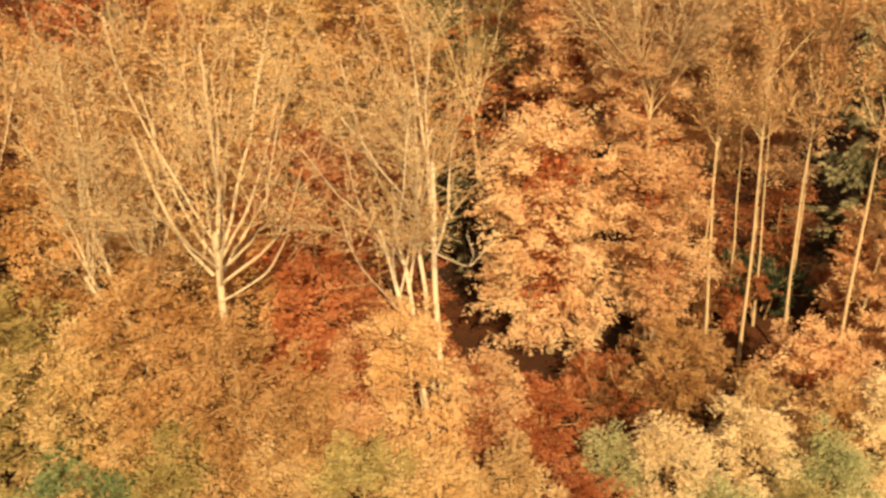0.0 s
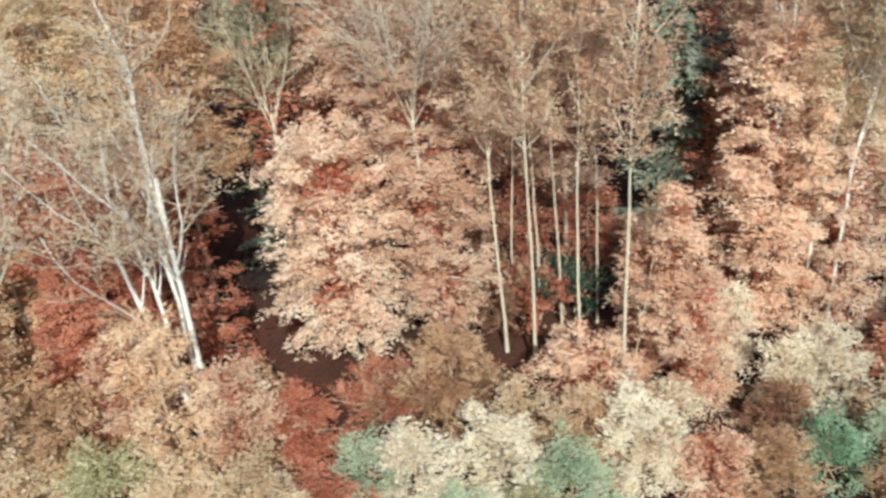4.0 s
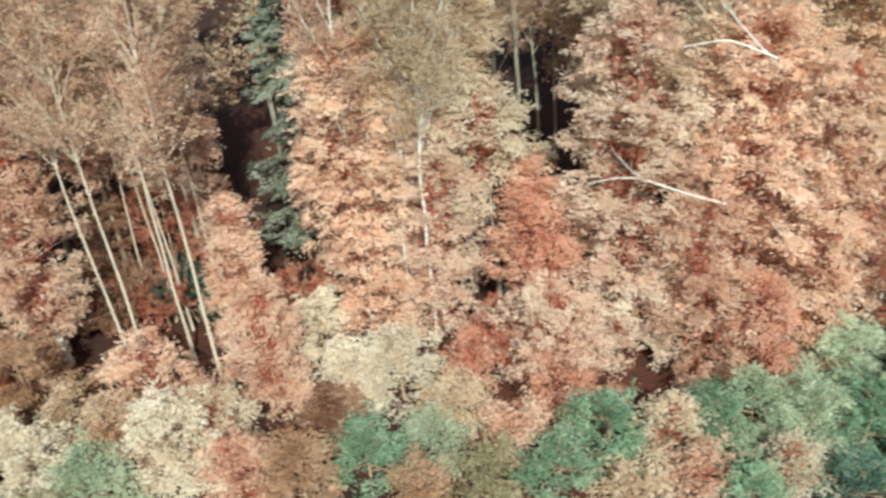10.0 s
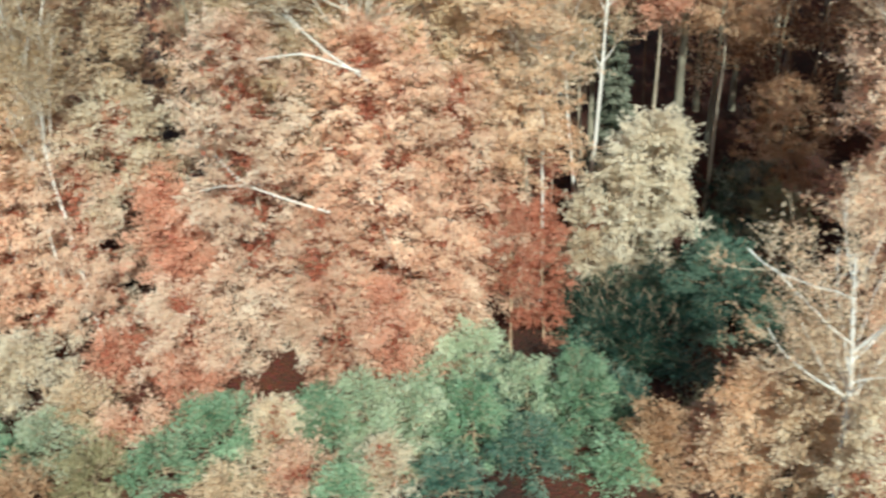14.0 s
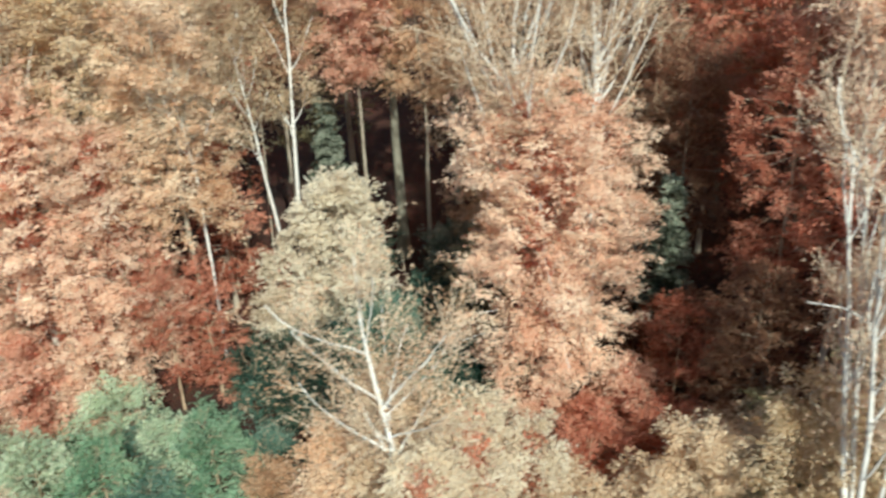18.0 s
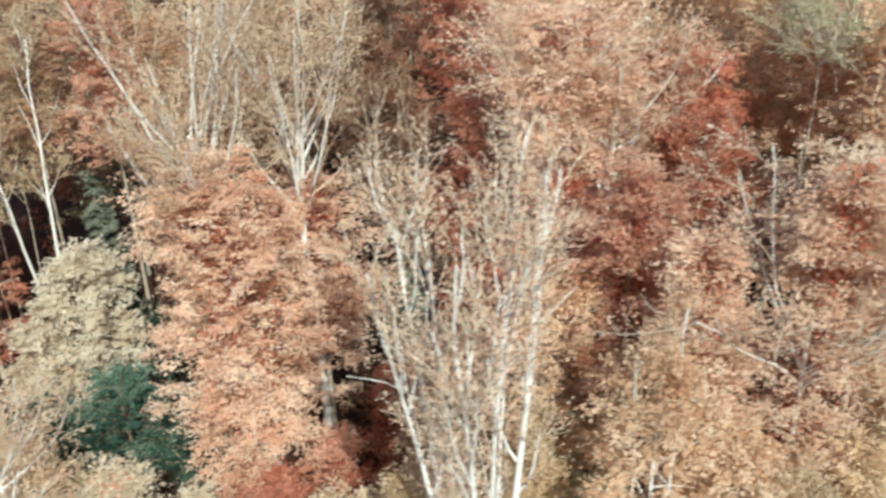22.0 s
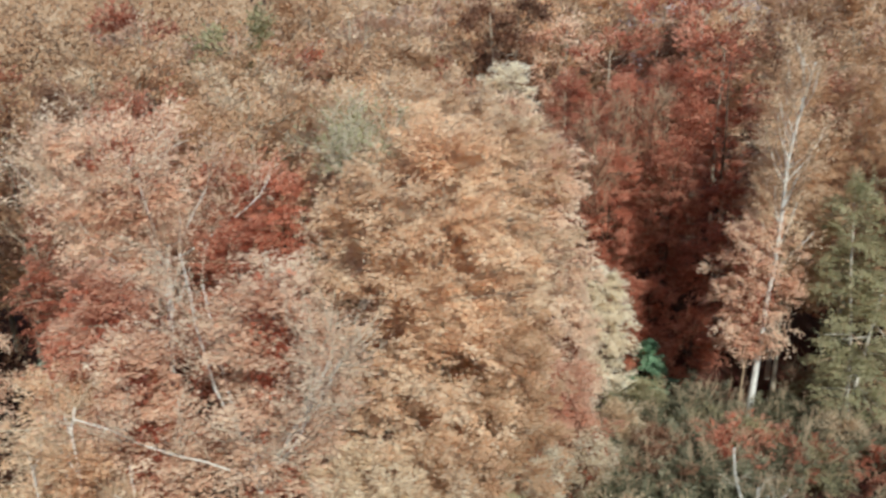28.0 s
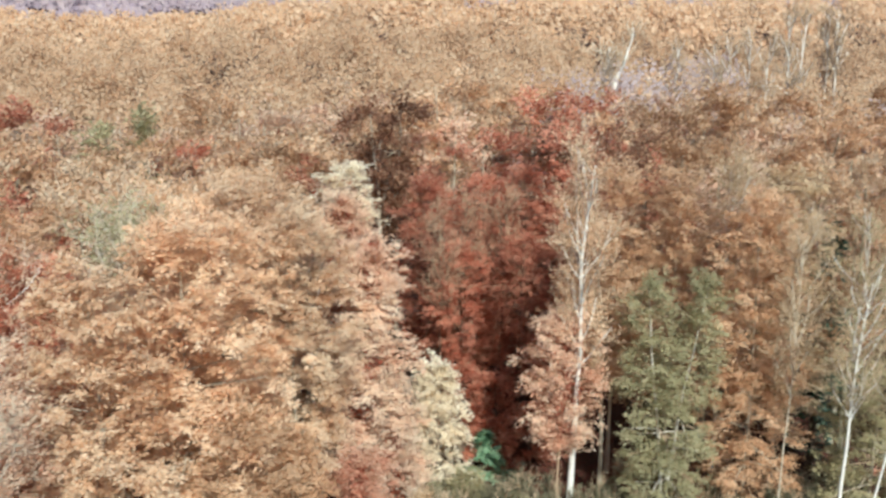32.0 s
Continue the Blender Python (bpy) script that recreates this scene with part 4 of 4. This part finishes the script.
# shrubs in front
for px, py, top, wide, hue, words in (
    (-8.6, 19.8, 3.6, 1.6, "olive", "dull green shrub"), (-11.6, 20.0, 3.8, 1.7, "green", "green shrub"), (-5.6, 19.8, 3.8, 1.5, "straw", "straw shrub"), (-3.2, 19.8, 3.8, 1.6, "moss", "dull yellow-green shrub"), (-7.9, 20.0, 5.2, 0.9, "olive", "dark olive shrub"), (-10.2, 19.4, 3.4, 1.3, "green", "green shrub"),
    (-1.0, 19.6, 3.6, 1.6, "straw", "straw shrub"), (1.1, 19.8, 3.0, 1.2, "straw", "orange shrub"), (2.2, 22.4, 3.2, 1.4, "rust", "rust-red shrub"), (0.8, 23.0, 3.6, 1.2, "orange", "orange shrub"), (3.0, 19.8, 2.0, 1.1, "rust", "red shrub"),
    (5.7, 20.5, 2.7, 1.6, "ivory", "whitish shrub"), (8.2, 20.9, 3.0, 1.5, "ivory", "whitish shrub"), (6.9, 24.2, 3.4, 1.9, "orange", "orange dome-shaped shrub"), (4.6, 24.4, 1.4, 1.0, "brown", "brown shrub"),
    (11.4, 24.0, 3.0, 2.0, "salmon", "salmon-orange shrub"), (10.4, 20.2, 2.3, 1.3, "pale_green", "pale green shrub"), (12.8, 21.2, 3.0, 1.5, "ivory", "whitish shrub"), (11.0, 21.8, 3.0, 1.3, "apricot", "apricot shrub"), (4.2, 21.2, 2.0, 1.0, "pale_green", "pale green shrub"),
    (9.2, 22.6, 2.4, 1.2, "straw", "straw shrub"), (13.6, 22.6, 2.2, 1.2, "cream", "whitish shrub"), (7.0, 19.0, 1.6, 1.2, "pale_green", "pale green shrub"), (9.0, 18.8, 1.4, 1.2, "moss", "yellow-green shrub")):
    bush(px, py, top, wide, hue, words + " in leaf at the wood edge", form="dome", name="shrub", category="shrub", group="shrubs along the wood edge", limbs=16)
for px, py, top, wide, hue, words in (
    (14.8, 20.4, 1.9, 1.3, "salmon", "salmon shrub"), (16.6, 20.4, 1.6, 1.2, "orange", "orange shrub"), (19.7, 25.0, 1.8, 1.6, "ivory", "whitish shrub"), (17.6, 23.0, 1.2, 1.2, "brown", "brown shrub"), (18.2, 24.6, 1.8, 1.1, "ivory", "whitish sapling"),
    (18.6, 21.4, 0.8, 1.3, "green", "green shrub"), (20.8, 21.8, 0.6, 1.3, "pale_green", "pale green shrub"), (21.6, 23.4, 0.7, 1.2, "straw", "straw sapling"), (20.4, 19.8, 0.4, 1.2, "orange", "orange-brown shrub"), (22.6, 20.4, 0.2, 1.3, "olive", "olive shrub"),
    (22.2, 25.6, 0.9, 1.1, "coral", "red shrub"), (23.4, 22.4, 0.3, 1.2, "salmon", "salmon-brown shrub"), (24.8, 20.6, 0.2, 1.3, "green", "green shrub"), (26.6, 21.9, 0.7, 1.4, "green", "green shrub"), (28.6, 21.4, 0.9, 1.1, "cream", "cream-green shrub"),
    (30.0, 21.8, 0.6, 1.2, "green", "green shrub"), (31.4, 22.3, 0.8, 1.3, "pale_green", "pale green shrub"), (33.0, 21.4, 0.8, 1.3, "pale_green", "pale green shrub"), (35.2, 24.2, 0.9, 1.6, "pale_green", "tall pale green shrub"),
    (35.0, 21.6, 0.4, 1.3, "green", "green shrub"), (36.8, 20.6, -0.4, 1.2, "teal", "dark green shrub"), (38.7, 22.0, 1.0, 1.5, "green", "bright green shrub"), (37.0, 22.8, 0.2, 1.2, "pale_green", "pale green shrub"), (32.0, 20.0, 0.0, 1.1, "cream", "cream shrub"),
    (29.2, 20.0, 0.0, 1.1, "salmon", "salmon-brown shrub"), (27.0, 19.6, -0.2, 1.2, "straw", "straw shrub"), (34.0, 19.4, -0.5, 1.2, "teal", "dark green shrub"), (30.6, 19.2, -0.3, 1.2, "green", "green shrub")):
    bush(px, py, top, wide, hue, words + " in leaf at the wood edge", form="dome", name="shrub", category="shrub", group="shrubs along the wood edge", limbs=16)
for px, py, top, wide, hue, words in (
    (41.0, 19.8, 0.6, 1.0, "orange", "orange-brown shrub"), (42.6, 20.0, 0.2, 0.9, "salmon", "russet shrub"), (39.6, 19.6, -0.6, 1.0, "green", "green shrub"), (40.4, 23.0, -0.9, 1.1, "teal", "dark green shrub"), (43.4, 21.4, -0.6, 1.0, "olive", "olive shrub"),
    (46.3, 21.4, -0.4, 1.2, "brown", "brown shrub"), (47.4, 20.2, 0.2, 1.2, "orange", "orange-brown shrub"), (50.2, 18.6, 0.6, 1.2, "straw", "straw-green shrub"), (55.6, 18.8, 1.6, 1.6, "straw", "straw-gold shrub"),
    (57.6, 19.6, 1.6, 1.5, "olive", "olive shrub"), (61.2, 15.8, 4.4, 1.3, "moss", "grey-green shrub"), (47.6, 29.0, -0.6, 1.2, "brown", "brown shrub"), (57.0, 26.8, 0.8, 1.4, "brown", "brown shrub"),
    (86.6, 26.4, 0.0, 1.5, "olive", "olive-brown shrub"), (83.0, 30.8, 0.2, 1.5, "olive", "olive shrub"), (80.9, 28.2, 0.6, 1.6, "straw", "straw shrub"), (85.2, 29.0, -0.4, 1.4, "olive", "low olive shrub"), (90.6, 26.6, 0.2, 1.6, "straw", "straw-olive shrub"),
    (79.8, 22.4, -0.2, 1.4, "straw", "tan shrub"), (81.8, 22.0, -0.4, 1.3, "olive", "olive shrub"), (88.6, 24.6, -0.3, 1.4, "olive", "olive shrub")):
    bush(px, py, top, wide, hue, words + " in leaf under the trees", form="dome", name="shrub", category="shrub", limbs=16)
plant(FAN, 78.6, 11.6, 9.6, "olive", "birch", "small forked dead white tree over the shrubs", "snag", r=0.08, fork=0.8, first=0.85, limbs=5, reach=1.7, angle=34, branches=2, twigs=1, twig=0.3, leaves=0, category="dead tree")

# ---- the wood behind ----
rng = np.random.default_rng(5)
PLANTED = [o.location.copy() for o in scene.objects if o.parent is None and o.children]
stock = []
for k, (hue, wood, low_limb) in enumerate((("orange", "grey", 0.25), ("rust", "dark", 0.12), ("apricot", "grey", 0.25), ("brown", "dark", 0.12), ("salmon", "grey", 0.25), ("olive", "grey", 0.25))):
    stock.append(tree(-40 - 9 * k, 60, 17.5, hue, wood, "woodland beech in %s leaf among other trees" % hue, "beech", r=0.15, first=low_limb, limbs=28, reach=3.2,
                      angle=66, up=0.3, branches=3, twigs=3, leaves=7600, size=0.098, puff=0.5, group="trees of the wood", split=False, show=0.02, limb_r=0.04))
deep = []
for k, hue in enumerate(("orange", "rust", "apricot", "brown", "salmon", "olive")):
    deep.append(tree(-40 - 9 * k, 68, 17.5, hue, "buff", "woodland beech in %s leaf deep in the wood" % hue, "beech", r=0.15, first=0.4, limbs=20, reach=3.2,
                     angle=62, up=0.35, branches=3, twigs=2, leaves=4600, size=0.125, puff=0.6, group="trees of the wood", split=False, show=0.02, limb_r=0.04))
for gy in np.arange(32.8, 66, 4.6):
    for gx in np.arange(-25.1, 128, 4.6):
        x, y = gx + rng.uniform(-1.6, 1.6), gy + rng.uniform(-1.6, 1.6)
        clear = min(math.hypot(p.x - x, p.y - y) for p in PLANTED)
        ride = 84.5 - 0.3 * (y - 34) < x < 90 and y < 43.5 or 78.5 < x < 83 and y < 50
        hollow = 41 < x < 51 and y < 41 or 13.4 < x < 19.5 and y < 45 or -1.5 < x < 2.6 and y < 34
        if clear < 2.4 or ride or hollow or (x < 54 and y > 50) or x < -18 + 0 * y and y > 44:
            continue
        mix = (0.06, 0.42, 0.0, 0.48, 0.0, 0.04) if 78 < x < 96 and y < 56 else (0.3, 0.12, 0.34, 0.06, 0.14, 0.04) if x < 40 and y > 35 else (0.16, 0.38, 0.08, 0.30, 0.06, 0.02) if y < 42 and x < 58 else (0.42, 0.05, 0.33, 0.0, 0.18, 0.02)
        ob = copy_thing((stock if y < 47 else deep)[rng.choice(6, p=mix)], pose(x, y, float(height(x, y)), 0, 0, rng.uniform(0, 360)))
        ob.scale = (1, 1, rng.uniform(0.85, 1.1))
far_wood("far_wood", 420, (20, 190), (66, 150), 17, 3.8, 760, 0.21, 11, "autumn beech wood stretching away, gold and orange")
far_wood("distant_wood", 620, (-120, 420), (150, 300), 16, 6.0, 330, 0.5, 12, "distant autumn wood, gold and orange crowns")
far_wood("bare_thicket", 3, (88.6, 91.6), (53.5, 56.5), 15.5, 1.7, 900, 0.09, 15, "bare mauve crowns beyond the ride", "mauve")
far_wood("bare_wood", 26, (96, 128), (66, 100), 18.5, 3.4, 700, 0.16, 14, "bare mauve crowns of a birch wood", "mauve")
far_wood("horizon_wood", 1100, (-600, 1100), (300, 1500), 16, 16, 210, 1.5, 13, "bare woods at the horizon, coloured mauve to imitate haze", "haze")


# pale trees standing over the canopy
plant(FAN, 106.6, 88.0, 21.6, "gold", "birch", "dead pale tree standing over the canopy", "birch", r=0.24, fork=0.72, first=0.85, limbs=7, reach=5.0, branches=4, twigs=2, leaves=0, thick=4, limb_r=0.14)
for px, py, top, pr in ((126.6, 90, 21.4, 0.2), (127.6, 91, 20.8, 0.16), (131.2, 91, 21.2, 0.18), (132.0, 90, 20.6, 0.14), (123.4, 89, 18.8, 0.12), (122.2, 90, 18.6, 0.12), (118.6, 88, 18.4, 0.1), (117.4, 88, 18.2, 0.1), (105.0, 86, 17.4, 0.14), (112.6, 88, 18.0, 0.1)):
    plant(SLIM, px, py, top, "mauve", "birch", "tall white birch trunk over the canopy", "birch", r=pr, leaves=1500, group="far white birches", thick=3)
dead_limb(big, "dead_limb", ((30.9, 25.2, 5.5), (29.5, 25.6, 5.9), (28.3, 26.0, 6.3), (27.5, 26.1, 6.35), (26.6, 26.2, 6.15)), 0.035, label="bare white hanging limb")
dead_limb(big, "dead_limb", ((28.6, 25.9, 6.2), (28.0, 26.0, 6.6), (27.4, 26.2, 7.4)), 0.024, label="bare white side branch")
dead_limb(big, "dead_limb", ((32.6, 26.2, 9.6), (31.6, 25.8, 10.7), (30.4, 25.6, 12.2)), 0.045, label="bare pale limb")
dead_limb(big, "dead_limb", ((32.4, 26.0, 10.0), (30.8, 25.7, 10.9), (29.4, 25.5, 10.9)), 0.04, label="bare pale limb")

# low thicket beside the ride
models = [shrub(80.2 + 1.6 * k, 24.6 + k % 2, 2.2, hue, words, 2.3, group="thicket by the ride") for k, (hue, words) in enumerate((
    ("bramble", "dull olive bramble thicket by the ride"), ("brown", "brown bramble thicket by the ride"), ("bramble", "grey-olive thicket under the birch"), ("rust", "russet low thicket by the ride")))]
rng = np.random.default_rng(21)
for k in range(64):
    x, y = rng.uniform(79.5, 99) if k < 34 or k > 48 else rng.uniform(97, 106), rng.uniform(23.5, 31) if k < 48 else rng.uniform(16, 23)
    if math.hypot(x - 88, y - 29.8) > 1.0 and math.hypot(x - 84.6, y - 34.6) > 1.2:
        m = pose(x, y, float(height(x, y)) - 0.35, 0, 0, rng.uniform(0, 360))
        copy_thing(models[rng.choice(4, p=(0.35, 0.25, 0.25, 0.15))], m)

# undergrowth in the shade of the wood
low = [shrub(8.6 + 1.5 * k, 30.2, 2.4, hue, words, 2.0, group="undergrowth in the wood") for k, (hue, words) in enumerate((
    ("brown", "brown undergrowth between pale trunks"), ("rust", "dark red undergrowth between pale trunks"), ("dark_green", "dark evergreen undergrowth in shade")))]
for k, (x, y) in enumerate(((7.4, 30.6), (15.4, 30.0), (40.6, 27.2), (42.0, 26.0), (43.2, 28.4), (46.8, 27.0),
                            (48.0, 25.4), (47.2, 30.6), (44.6, 35.0), (49.0, 35.6), (55.4, 27.6), (57.0, 28.4), (25.4, 33.6), (4.8, 24.6), (6.4, 25.0), (23.4, 26.4), (18.2, 31.6))):
    m = pose(x, y, float(height(x, y)) - 0.2, 0, 0, 57 * k)
    copy_thing(low[2 if 40 < x < 51 else k % 2], m)
